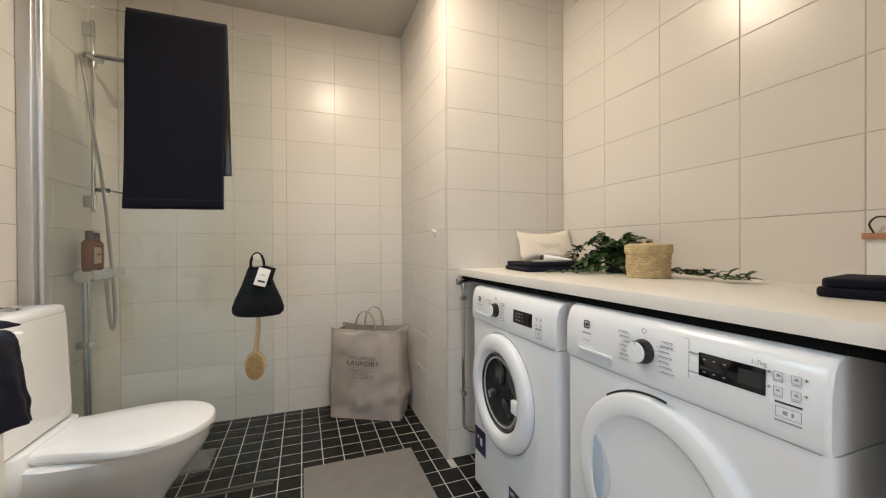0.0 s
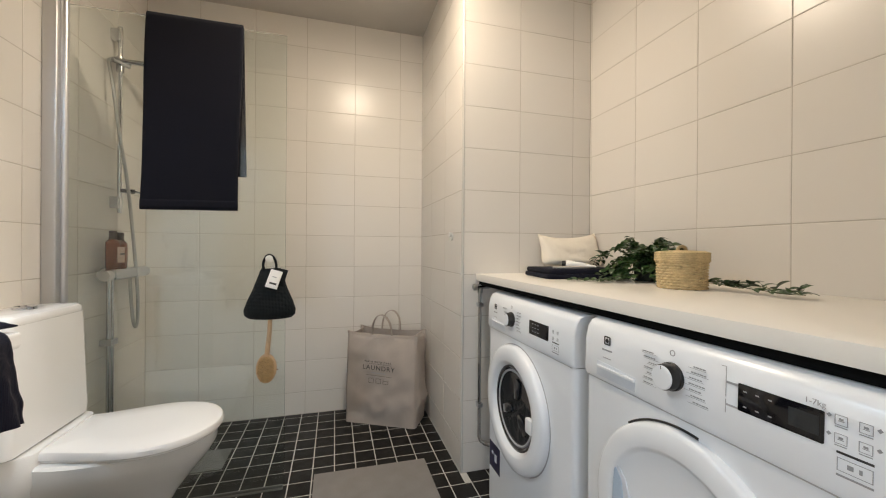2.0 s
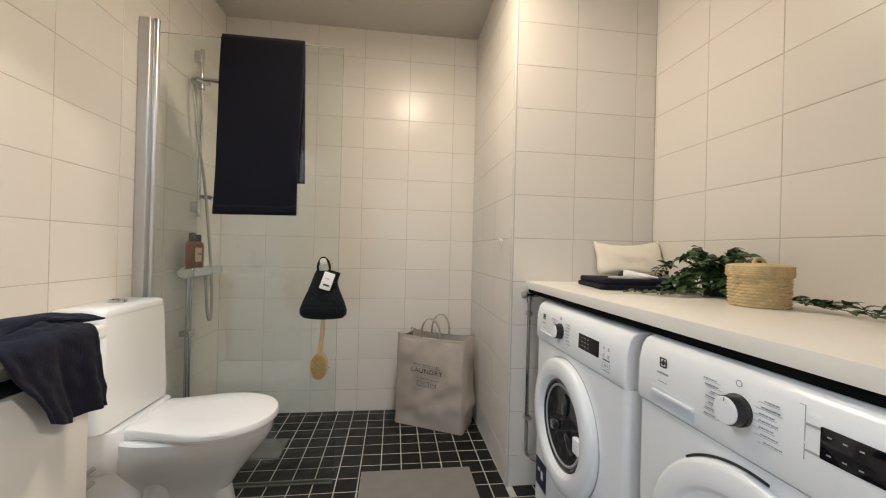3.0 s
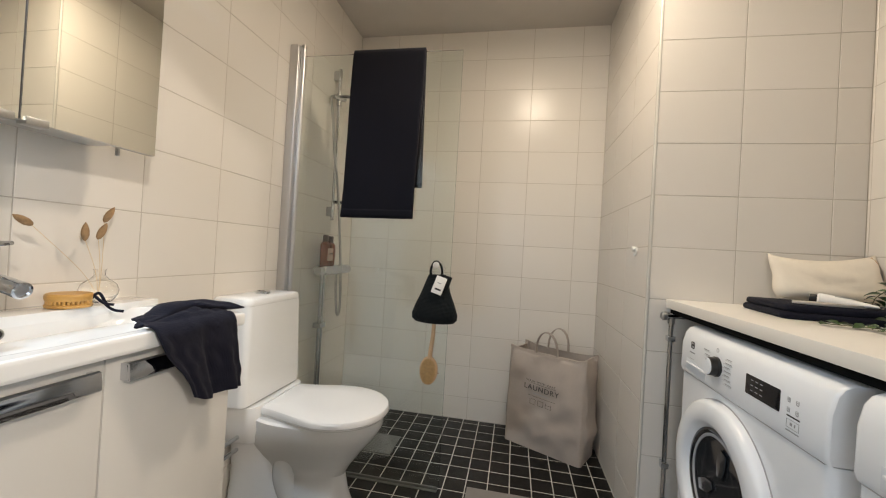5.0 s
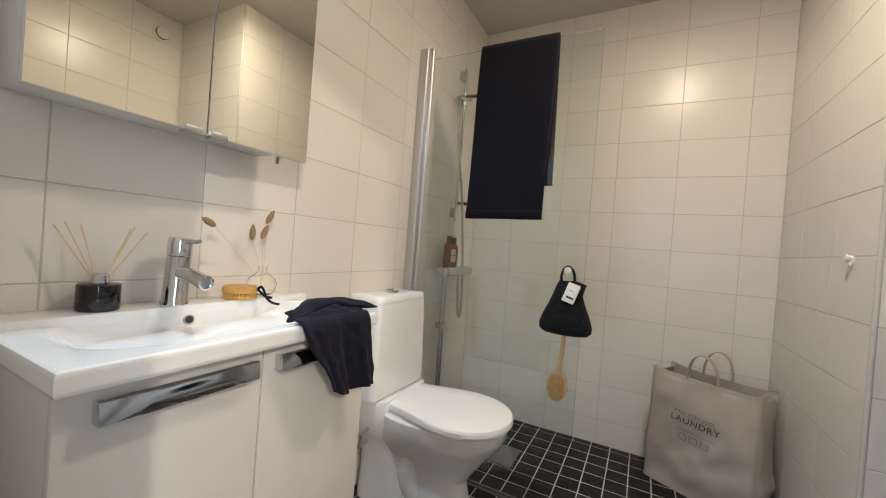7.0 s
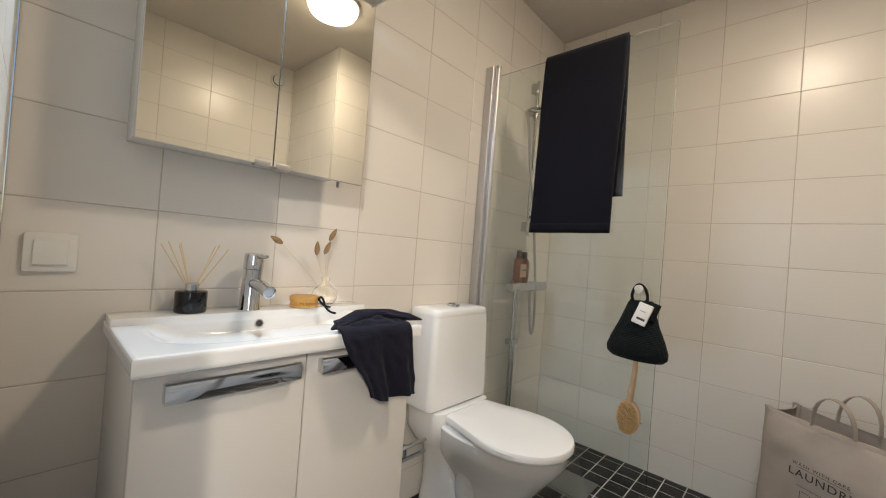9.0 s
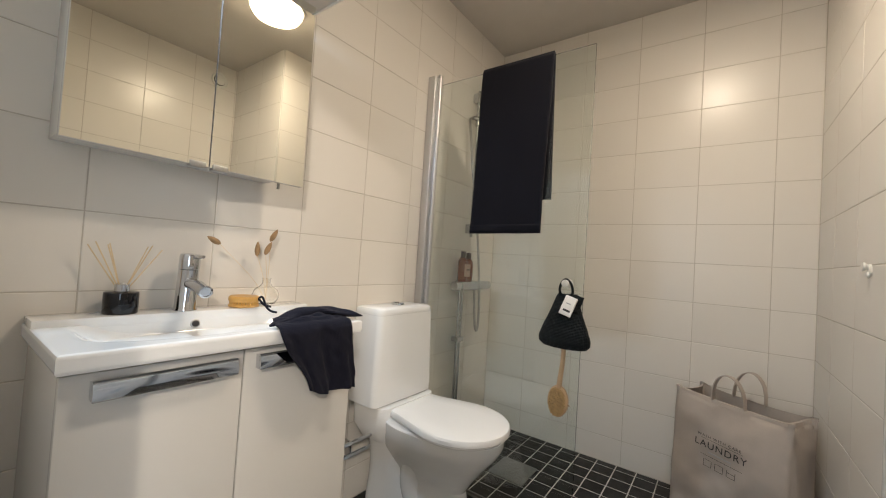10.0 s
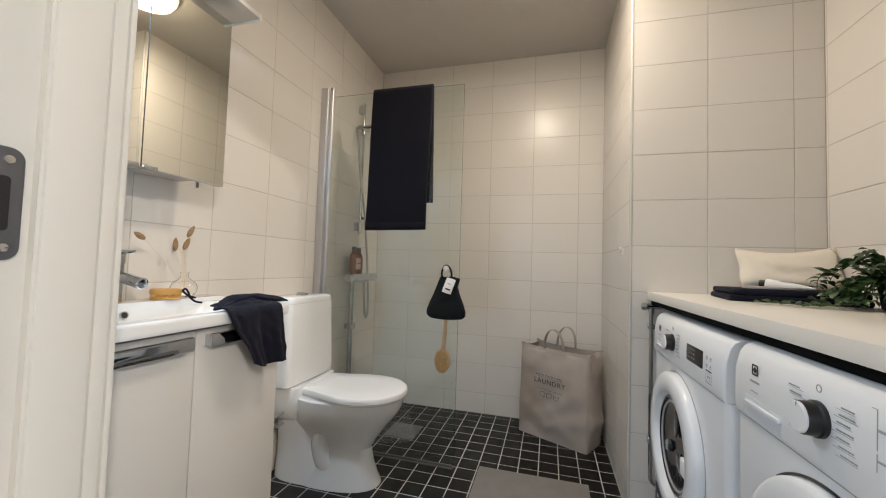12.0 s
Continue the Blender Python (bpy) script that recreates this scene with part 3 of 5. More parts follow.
part("elbow", tube([(0.955, CY - 0.032, 0.21), (0.957, CY - 0.034, 0.17), (0.98, CY - 0.05, 0.15), (1.03, CY - 0.09, 0.15)], 0.008), CHROME, valve)

# ---- vanity with basin ----
VY0, VY1, VX = 0.634, 1.290, -0.398
vanity = thing("vanity_cabinet", (-0.57, 0.96, 0), "cream lacquered vanity cabinet with two doors", "cabinet")
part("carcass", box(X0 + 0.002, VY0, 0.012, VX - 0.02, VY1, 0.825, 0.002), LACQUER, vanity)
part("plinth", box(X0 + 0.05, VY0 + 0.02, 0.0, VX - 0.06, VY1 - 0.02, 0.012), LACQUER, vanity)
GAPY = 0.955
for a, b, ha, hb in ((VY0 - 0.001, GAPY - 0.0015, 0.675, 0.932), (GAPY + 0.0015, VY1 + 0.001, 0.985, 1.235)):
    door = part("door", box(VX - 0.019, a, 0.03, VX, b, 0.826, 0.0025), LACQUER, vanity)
    rings = []
    for i in range(13):
        u = i / 12
        y = ha + (hb - ha) * u
        e = 0.004 * math.sin(math.pi * u)
        rings.append([(VX + 0.022, y, 0.776), (VX + 0.025, y, 0.779), (VX + 0.025 + e, y, 0.796), (VX + 0.022 + e, y, 0.812), (VX + 0.016, y, 0.814), (VX + 0.018, y, 0.795)])
    h = part("handle", loft(rings), CHROME, door, "broad bowed chrome handle")
    for y in (ha + 0.005, hb - 0.005):
        part("handle_post", box(VX - 0.001, y - 0.005, 0.777, VX + 0.02, y + 0.005, 0.812, 0.002), CHROME, h)

# basin: one piece, a rim with a scooped bowl
BX0, BX1, BY0, BY1, BT, BB, BL = X0 + 0.001, -0.365, 0.622, 1.297, 0.872, 0.836, 0.888


def basin_top():
    n = 48
    ring = []
    for k in range(4 * n):
        s, t = divmod(k, n)
        t = t / n
        ring.append([(BX1 + (BX0 - BX1) * t, BY1), (BX0, BY1 + (BY0 - BY1) * t), (BX0 + (BX1 - BX0) * t, BY0), (BX1, BY0 + (BY1 - BY0) * t)][s])
    cx, cy = -0.535, 0.96

    def bowl(k, f, z):
        x, y = ring[k]
        a = math.atan2((y - cy) / 0.30, (x - cx) / 0.155)
        c, s = math.cos(a), math.sin(a)
        p = 3.0 if c > 0 else 5.0
        q = (abs(c) ** p + abs(s) ** p) ** (-1 / p)
        return (cx + 0.138 * f * q * c, cy + 0.10 * (1 - f) + 0.290 * f * q * s, z)

    def inset(k, d, z):
        x, y = ring[k]
        return (min(max(x, BX0 + d), BX1 - d), min(max(y, BY0 + d), BY1 - d), z)
    K = range(4 * n)
    rings = [[inset(k, 0.012, BB - 0.002) for k in K], [inset(k, 0.003, BB) for k in K], [inset(k, 0.0, BB + 0.006) for k in K], [inset(k, 0.0, BB + 0.009) for k in K], [inset(k, 0.0, BT - 0.009) for k in K], [inset(k, 0.0, BT - 0.006) for k in K], [inset(k, 0.0018, BT - 0.0018) for k in K], [inset(k, 0.006, BT) for k in K], [inset(k, 0.010, BT) for k in K],
             [bowl(k, 1.025, BT) for k in K], [bowl(k, 1.0, BT) for k in K], [bowl(k, 0.985, BT - 0.0012) for k in K], [bowl(k, 0.965, BT - 0.006) for k in K], [bowl(k, 0.93, BT - 0.017) for k in K],
             [bowl(k, 0.85, BT - 0.037) for k in K], [bowl(k, 0.72, BT - 0.060) for k in K], [bowl(k, 0.55, BT - 0.080) for k in K], [bowl(k, 0.3, BT - 0.094) for k in K], [bowl(k, 0.06, BT - 0.100) for k in K]]
    return loft(rings)


basin = thing("washbasin", (-0.57, 0.96, BB), "glossy white ceramic washbasin on the vanity cabinet", "washbasin")
part("bowl", basin_top(), CERAMIC, basin, "", radians(40))
part("back_ledge", join(box(BX0, BY0 + 0.002, BT - 0.01, -0.652, BY1 - 0.002, BL, 0.004), box(-0.70, 0.70, BT - 0.075, -0.6525, 1.22, BT - 0.004, 0.004)), CERAMIC, basin)
part("overflow", lathe([(0.012, 0), (0.012, 0.003), (0.009, 0.004), (0.008, 0.001), (0.0001, 0.001)], (0, 0, 0), pose(-0.653, 0.94, 0.853, 0, 80, 0), 24), STEEL, basin, "dark overflow ring")
part("overflow_hole", lathe([(0.0085, 0.0022), (0.0085, 0.003), (0.0001, 0.003)], (0, 0, 0), pose(-0.653, 0.94, 0.853, 0, 80, 0), 20), DARK, basin)

# tap
tap = thing("basin_tap", (-0.69, 0.915, BL), "chrome single-lever basin tap", "tap")
tm = pose(-0.69, 0.925, BL, 0, 4, 0)
part("body", lathe([(0.029, 0), (0.029, 0.004), (0.027, 0.007), (0.025, 0.112), (0.025, 0.115)], (0, 0, 0), tm, 32), CHROME, tap)
part("spout", join(tube([(-0.68, 0.925, BL + 0.076), (-0.63, 0.927, BL + 0.073), (-0.582, 0.93, BL + 0.062)], 0.0165, 18), lathe([(0.017, 0), (0.017, 0.014), (0.013, 0.015), (0.013, 0.012), (0.0001, 0.012)], (0, 0, 0), pose(-0.588, 0.93, BL + 0.0635, 0, 102, 0), 24)), CHROME, tap)
lever = part("lever", lathe([(0.0245, 0.116), (0.026, 0.118), (0.0255, 0.152), (0.023, 0.158), (0.0001, 0.160)], (0, 0, 0), tm, 32), CHROME, tap)
part("lever_pin", tube([(-0.67, 0.925, BL + 0.150), (-0.640, 0.93, BL + 0.151), (-0.618, 0.935, BL + 0.153)], 0.006, 10, 0.0045), CHROME, lever)

# ---- mirror cabinet with lamp ----
MX, MY0, MY1, MZ0, MZ1 = -0.600, 0.632, 1.208, 1.285, 1.893
cab = thing("mirror_cabinet", (-0.68, 0.92, MZ0), "white wall cabinet with two mirrored doors", "mirror cabinet")
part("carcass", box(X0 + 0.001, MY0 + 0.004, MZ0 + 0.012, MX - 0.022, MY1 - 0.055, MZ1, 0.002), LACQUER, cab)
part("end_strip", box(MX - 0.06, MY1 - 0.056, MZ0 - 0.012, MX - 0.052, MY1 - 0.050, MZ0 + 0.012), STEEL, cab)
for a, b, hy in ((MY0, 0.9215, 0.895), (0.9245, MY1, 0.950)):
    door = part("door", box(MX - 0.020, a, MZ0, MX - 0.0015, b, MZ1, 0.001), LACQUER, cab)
    part("mirror", box(MX - 0.0013, a + 0.0005, MZ0 + 0.0005, MX, b - 0.0005, MZ1 - 0.0005), MIRROR, door, "clear mirror glass", 0)
    part("handle", box(MX - 0.022, hy - 0.019, MZ0 - 0.006, MX + 0.005, hy + 0.019, MZ0 + 0.010, 0.0015), STEEL, door, "small brushed steel grip")
# dark filler in the slit, since the lit door edges leave it too bright
part("door_seam", box(MX - 0.012, 0.9216, MZ0 + 0.001, MX - 0.0010, 0.9244, MZ1 - 0.001), DARK, cab, "dark strip added as the shade between the doors")
lampb = thing("cabinet_lamp", (-0.58, 0.92, MZ1), "flat silver-white lamp bar over the mirror cabinet", "lamp")
part("housing", box(-0.70, 0.66, MZ1 + 0.030, -0.515, 1.252, MZ1 + 0.052, 0.003), ALU, lampb)
part("bracket", box(-0.70, 0.85, MZ1, -0.64, 0.99, MZ1 + 0.031, 0.002), ALU, lampb)
part("end_cap", box(-0.70, 1.250, MZ1 + 0.026, -0.515, 1.258, MZ1 + 0.056, 0.003), SWITCH, lampb)
part("slot", box(-0.57, 1.2575, MZ1 + 0.036, -0.53, 1.2588, MZ1 + 0.046), DARK, lampb)
part("diffuser", box(-0.605, 0.90, MZ1 + 0.0265, -0.525, 1.00, MZ1 + 0.0302, 0.001), LED, lampb, "glowing light cover")

# ---- toilet ----
TY, TC = 1.792, 1.766
wc = thing("toilet", (-0.45, TY, 0), "white ceramic close-coupled toilet with closed lid", "toilet")


def oval(cx, cy, a_back, a_front, b, z, n=48, p=2.3, pinch=0.0):
    out = []
    for k in range(n):
        t = 6.283185 * k / n
        c, s = math.cos(t), math.sin(t)
        q = (abs(c) ** p + abs(s) ** p) ** (-1 / p)
        x = (a_front if c > 0 else a_back) * q * c
        w = b * q * s * (1 - pinch * max(0.0, c) ** 2)
        out.append((cx + x, cy + w, z))
    return out


part("pedestal", loft([oval(-0.47, TY, 0.20, 0.265, 0.124, 0.0), oval(-0.47, TY, 0.20, 0.263, 0.122, 0.012), oval(-0.47, TY, 0.20, 0.250, 0.110, 0.035), oval(-0.47, TY, 0.20, 0.228, 0.084, 0.10), oval(-0.47, TY, 0.20, 0.215, 0.074, 0.165),
                       oval(-0.47, TY, 0.205, 0.242, 0.094, 0.21), oval(-0.46, TY, 0.21, 0.285, 0.138, 0.28), oval(-0.45, TY, 0.21, 0.32, 0.165, 0.335), oval(-0.44, TY, 0.21, 0.328, 0.176, 0.37),
                       oval(-0.44, TY, 0.21, 0.330, 0.178, 0.40), oval(-0.44, TY, 0.20, 0.32, 0.17, 0.407)]), CERAMIC, wc)
part("trap", loft([oval(-0.58, TY, 0.16, 0.16, 0.120, 0.0, p=2.8), oval(-0.58, TY, 0.16, 0.155, 0.117, 0.03, p=2.8), oval(-0.58, TY, 0.16, 0.12, 0.108, 0.10, p=2.6), oval(-0.585, TY, 0.155, 0.085, 0.112, 0.17, p=2.4), oval(-0.60, TY, 0.14, 0.10, 0.122, 0.24, p=2.4), oval(-0.60, TY, 0.14, 0.12, 0.13, 0.34, p=2.6)]), CERAMIC, wc)
for s in (-1, 1):
    part("trap_relief", tube([(-0.40, TY + s * 0.060, 0.33), (-0.45, TY + s * 0.062, 0.27), (-0.475, TY + s * 0.060, 0.20), (-0.475, TY + s * 0.058, 0.14), (-0.45, TY + s * 0.052, 0.085), (-0.40, TY + s * 0.030, 0.075)], 0.052, 24, 0.046), CERAMIC, wc)
part("shelf", loft([[(-0.645 + y, TY - 0.012 + x, z) for x, y in rounded(0.345 * s, 0.20 * s, 0.04)] for z, s in ((0.30, 0.8), (0.36, 0.98), (0.445, 1.0), (0.45, 0.99))]), CERAMIC, wc)
part("cistern", loft([[(-0.66 + y + dx, TC + x, z) for x, y in rounded(w, d, 0.026)] for z, w, d, dx in ((0.452, 0.35, 0.165, 0.0), (0.458, 0.372, 0.176, 0), (0.50, 0.376, 0.178, 0), (0.80, 0.352, 0.170, -0.003), (0.828, 0.350, 0.168, -0.004))]), CERAMIC, wc)
tank = part("cistern_lid", loft([[(-0.664 + y, TC + x, z) for x, y in rounded(w, d, 0.03)] for z, w, d in ((0.8285, 0.349, 0.167), (0.832, 0.350, 0.168), (0.846, 0.346, 0.166), (0.853, 0.338, 0.158), (0.857, 0.320, 0.140), (0.859, 0.25, 0.09))]), CERAMIC, wc)
part("flush_button", lathe([(0.029, 0), (0.029, 0.009), (0.025, 0.011), (0.022, 0.007), (0.0001, 0.007)], (-0.65, TC, 0.858), n=28), CHROME, tank, "round chrome flush button")


def lid_ring(grow, z, n=26):
    """Outline of seat and lid: straight behind, widest before the middle, rounded in front."""
    side = []
    for k in range(n):
        s = 0.5 - 0.5 * math.cos(math.pi * k / (n - 1))
        b = min(1.0, s / 0.55)
        w = 0.138 + 0.056 * (0.35 * b + 0.65 * b * b * (3 - 2 * b)) if s < 0.55 else 0.194 * max(0.0, 1 - ((s - 0.55) / 0.45) ** 2.2) ** 0.5
        w *= min(1.0, 0.88 + 5 * s)
        side.append((-0.568 + 0.474 * s, w))
    ring = side + [(x, -w) for x, w in reversed(side[:-1])]
    return [(-0.36 + (x + 0.36) * grow[0], TY + w * grow[1], z) for x, w in ring]


part("seat", loft([lid_ring((0.95, 0.94), 0.406), lid_ring((0.965, 0.955), 0.410), lid_ring((0.965, 0.955), 0.418)]), SEATP, wc)
part("lid", loft([lid_ring((0.985, 0.98), 0.4165), lid_ring((1, 1), 0.4195), lid_ring((1, 1), 0.434), lid_ring((0.985, 0.975), 0.441), lid_ring((0.93, 0.92), 0.445), lid_ring((0.5, 0.5), 0.447), lid_ring((0.05, 0.05), 0.4475)]), SEATP, wc)
for s in (-1, 1):
    part("hinge", lathe([(0.012, 0), (0.014, 0.01), (0.014, 0.028), (0.010, 0.03)], (-0.575, TY + s * 0.075, 0.41), n=16), CHROME, wc)
supply = thing("supply_pipe", (-0.70, 1.45, 0.3), "chrome water pipes between vanity cabinet and toilet", "pipe")
for z in (0.30, 0.345):
    part("pipe", tube([(-0.60, 1.29, z), (-0.60, 1.60, z)], 0.008), CHROME, supply)
for y in (1.30, 1.50):
    part("clamp", box(X0, y - 0.004, 0.295, -0.60, y + 0.004, 0.35, 0.002), CHROME, supply)

# ---- glass screen, its wall profile and floor seal ----
GY, GX1, GZ = 2.045, 0.088, 1.995
screen = thing("shower_screen", (-0.3, GY, 0), "clear glass shower screen in an aluminium wall profile", "shower screen")
pane = part("pane", box(X0 + 0.035, GY - 0.003, 0.012, GX1, GY + 0.003, GZ, 0.0), GLASS, screen, "clear toughened glass pane", 0)
pane.visible_shadow = False
part("pane_edge", box(GX1 + 0.0003, GY - 0.0028, 0.012, GX1 + 0.0012, GY + 0.0028, GZ), EDGE, screen, "", 0)
part("pane_edge", box(X0 + 0.035, GY - 0.0028, GZ + 0.0003, GX1, GY + 0.0028, GZ + 0.0012), EDGE, screen, "", 0)
part("wall_profile", loft([[(X0 + 0.0235 + x, GY - 0.016 + y, z) for x, y in rounded(0.047, 0.070, 0.006)] for z in (0.01, 2.03)]), ALU, screen, "satin aluminium wall profile")
part("hinge_tube", tube([(X0 + 0.053, GY - 0.016, 0.01), (X0 + 0.053, GY - 0.016, 2.032)], 0.012, 20), ALU, screen)
part("hinge_cap", lathe([(0.0135, 0), (0.0135, 0.012), (0.01, 0.016)], (X0 + 0.053, GY - 0.016, 2.026), n=20), STEEL, screen)
part("floor_seal", join(box(X0 + 0.05, GY - 0.006, 0.001, GX1 - 0.004, GY + 0.006, 0.013, 0.002), box(X0 + 0.05, GY - 0.02, 0.0008, GX1 - 0.004, GY - 0.005, 0.003, 0.0005)), SEAL, screen, "translucent grey floor seal")

# ---- ceiling lamp, hall lamp, vent ----
dome = thing("ceiling_lamp", (0.47, 1.64, H), "glowing opal dome lamp on the ceiling", "ceiling lamp")
part("base", lathe([(0.155, 0), (0.155, -0.018), (0.14, -0.02)], (0.47, 1.64, H), n=48), SWITCH, dome)
part("shade", lathe([(0.145, -0.02), (0.146, -0.035), (0.13, -0.062), (0.09, -0.08), (0.04, -0.088), (0.0001, -0.09)], (0.47, 1.64, H), n=48), DOME, dome, "glowing opal shade").visible_shadow = False
hall = thing("hall_lamp", (2.30, -1.11, H), "small round white ceiling spot in the hall", "lamp")
part("base", lathe([(0.07, 0), (0.07, -0.02), (0.06, -0.024)], (2.30, -1.11, H), n=32), SWITCH, hall)
part("bulb", lathe([(0.055, -0.024), (0.055, -0.05), (0.04, -0.07), (0.0001, -0.078)], (2.30, -1.11, H), n=24), glow("warm_bulb", (1.0, 0.8, 0.55), 30.0), hall).visible_shadow = False
vent = thing("air_vent", (X1, 1.80, 2.40), "round white air vent on the tiled wall", "vent")
part("collar", lathe([(0.062, 0), (0.062, 0.006), (0.055, 0.012), (0.045, 0.008), (0.042, 0.002), (0.0001, 0.002)], (0, 0, 0), facing("-x", X1, 1.80, 2.40), 40), SWITCH, vent)
# flat dark ring colours the groove as if it lay in deep shade
part("slot", lathe([(0.044, 0.0025), (0.044, 0.0035), (0.036, 0.0035)], (0, 0, 0), facing("-x", X1, 1.80, 2.40), 40), DARK, vent, "dark ring painted as the shade in the air gap")
part("disc", lathe([(0.036, 0.006), (0.04, 0.014), (0.036, 0.020), (0.0001, 0.024)], (0, 0, 0), facing("-x", X1, 1.80, 2.40), 40), SWITCH, vent)

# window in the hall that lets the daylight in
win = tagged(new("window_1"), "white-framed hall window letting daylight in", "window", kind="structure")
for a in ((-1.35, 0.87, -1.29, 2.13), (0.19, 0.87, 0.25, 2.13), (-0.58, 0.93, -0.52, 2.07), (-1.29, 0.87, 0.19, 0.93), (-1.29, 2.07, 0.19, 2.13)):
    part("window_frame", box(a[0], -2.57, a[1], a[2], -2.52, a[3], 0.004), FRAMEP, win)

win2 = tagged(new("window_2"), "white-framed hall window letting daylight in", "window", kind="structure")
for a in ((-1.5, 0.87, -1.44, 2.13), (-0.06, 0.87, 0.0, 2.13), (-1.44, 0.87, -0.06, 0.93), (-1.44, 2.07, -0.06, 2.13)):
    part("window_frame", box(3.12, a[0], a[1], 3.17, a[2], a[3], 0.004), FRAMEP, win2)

# ---- floor drain and mat ----
drain = thing("floor_drain", (-0.31, 2.37, 0), "square grey steel floor drain grate", "drain")
part("grate", box(-0.405, 2.265, -0.002, -0.215, 2.465, 0.0035, 0.001), mat("drain_steel", (0.20, 0.20, 0.195), 0.45, metal=0.6, vary=0.2, scale=15), drain)
single("bath_mat", box(0.212, 1.30, 0.0005, 0.737, 2.098, 0.007, 0.003), RUBBERMAT, "grey woven bath mat on the dark tiles", "mat")

# ---- towel over the glass screen ----
def hanging_towel(u, v):
    """u across, v from the hem behind the glass over its top edge to the hem in front."""
    zf, zb, top = 1.212, 1.365, GZ + 0.006
    back, turn = top - zb, 0.028
    s = v * (back + turn + top - zf)
    x = -0.437 + 0.352 * u
    wave = 0.004 * math.sin(5 * u + 1) + 0.0025 * math.sin(13 * u + 2)
    if s < back:
        z, k = zb + s, (back - s) / back
        return (x + 0.012 * k, GY + 0.009 + k * (0.006 + wave), z)
    if s < back + turn:
        a = math.pi * (s - back) / turn
        return (x, GY + 0.009 * math.cos(a), top + 0.007 * math.sin(a))
    k = (s - back - turn) / (top - zf)
    sway = -0.016 * k * (0.6 + 0.4 * u) + 0.004 * math.sin(7 * k) * (u - 0.5)
    return (x + sway, GY - 0.009 - k * (0.012 + wave) - 0.004 * noise.noise((3 * u, 4 * k, 1)), top - s + back + turn + 0.006 * k * (u - 0.4))


towel = thing("bath_towel", (-0.26, GY, 1.3), "dark navy bath towel folded over the glass screen", "towel")
part("cloth", sheet(hanging_towel, 28, 80, 0.011), NAVY, towel)
part("hem", sheet(lambda u, v: Vector(hanging_towel(u, 0.972 + 0.024 * v)) + Vector((0, -0.0062, 0)), 28, 3, 0.002), NAVY, towel)

# ---- hook, quilted pouch, card and body brush on the glass ----
PX, PY, PZ = 0.033, GY - 0.003, -0.022
hook = thing("suction_hook", (0.029, PY, 1.008), "small white suction hook on the glass", "hook")
part("cup", lathe([(0.017, 0), (0.016, 0.003), (0.009, 0.007)], (0, 0, 0), facing("-y", 0.029, PY, 1.013), 24), SWITCH, hook)
part("peg", lathe([(0.007, 0.005), (0.008, 0.036), (0.0145, 0.040), (0.0145, 0.048), (0.0001, 0.051)], (0, 0, 0), facing("-y", 0.029, PY, 1.013), 20), SWITCH, hook)
pouch = thing("hanging_pouch", (PX, PY, 0.79), "black quilted hanging pouch on a white hook", "pouch")


def pouch_ring(z, w, d, sk=0.0):
    out = []
    for k in range(40):
        a = 6.283185 * k / 40
        c, s = math.cos(a), math.sin(a)
        q = (abs(c) ** 2.6 + abs(s) ** 2.6) ** (-1 / 2.6)
        out.append((PX + sk + w * q * c, PY - 0.004 - d - d * q * s, z + PZ + 0.006 * c * c))
    return out


part("bag", loft([pouch_ring(0.772, 0.0660, 0.0132), pouch_ring(0.776, 0.0880, 0.0242), pouch_ring(0.79, 0.1012, 0.0308), pouch_ring(0.812, 0.1029, 0.0330), pouch_ring(0.85, 0.0902, 0.0308), pouch_ring(0.90, 0.0686, 0.0264),
                  pouch_ring(0.945, 0.0530, 0.0220), pouch_ring(0.975, 0.0437, 0.0165), pouch_ring(0.988, 0.0374, 0.0099)]), BLACKQ, pouch)
part("loop", tube([(PX - 0.024, PY - 0.02, 0.975 + PZ), (PX - 0.030, PY - 0.028, 1.01 + PZ), (PX - 0.018, PY - 0.03, 1.043 + PZ), (PX - 0.002, PY - 0.03, 1.050 + PZ), (PX + 0.015, PY - 0.03, 1.035 + PZ), (PX + 0.022, PY - 0.026, 1.005 + PZ), (PX + 0.018, PY - 0.02, 0.975 + PZ)], 0.0055, 8), BLACKQ, pouch)
part("flap", moved(sheet(lambda u, v: ((u - 0.5) * 0.055, -0.002 * math.sin(3 * u), v * 0.07), 8, 8, 0.003), pose(PX + 0.026, PY - 0.048, 0.925 + PZ, -10, 16, 0)), BLACKQ, pouch)
card = thing("tube_card", (PX + 0.02, PY - 0.055, 0.92), "small white tube with dark print in the pouch", "tube")
cm = pose(PX + 0.017, PY - 0.060, 0.945 + PZ, 0, 0, 0) @ pose(0, 0, 0, -12, 17, 0)
part("sleeve", moved(box(-0.024, -0.006, -0.036, 0.024, 0.006, 0.042, 0.003), cm), WHITEP, card)
part("print_bar", moved(box(-0.012, -0.0068, -0.020, 0.016, -0.006, -0.012), cm), DARK, card)
part("print_bar", moved(box(-0.010, -0.0068, 0.010, 0.008, -0.006, 0.014), cm), GREY, card)
brush = thing("body_brush", (PX - 0.008, PY - 0.02, 0.5), "beech body brush hanging below the pouch", "brush")
BXc = PX - 0.008
part("handle", tube([(BXc + 0.006, PY - 0.022, 0.80 + PZ), (BXc + 0.004, PY - 0.022, 0.72 + PZ), (BXc - 0.002, PY - 0.022, 0.66 + PZ), (BXc - 0.006, PY - 0.022, 0.61 + PZ)], 0.0085, 12, 0.0105), WOODL, brush)
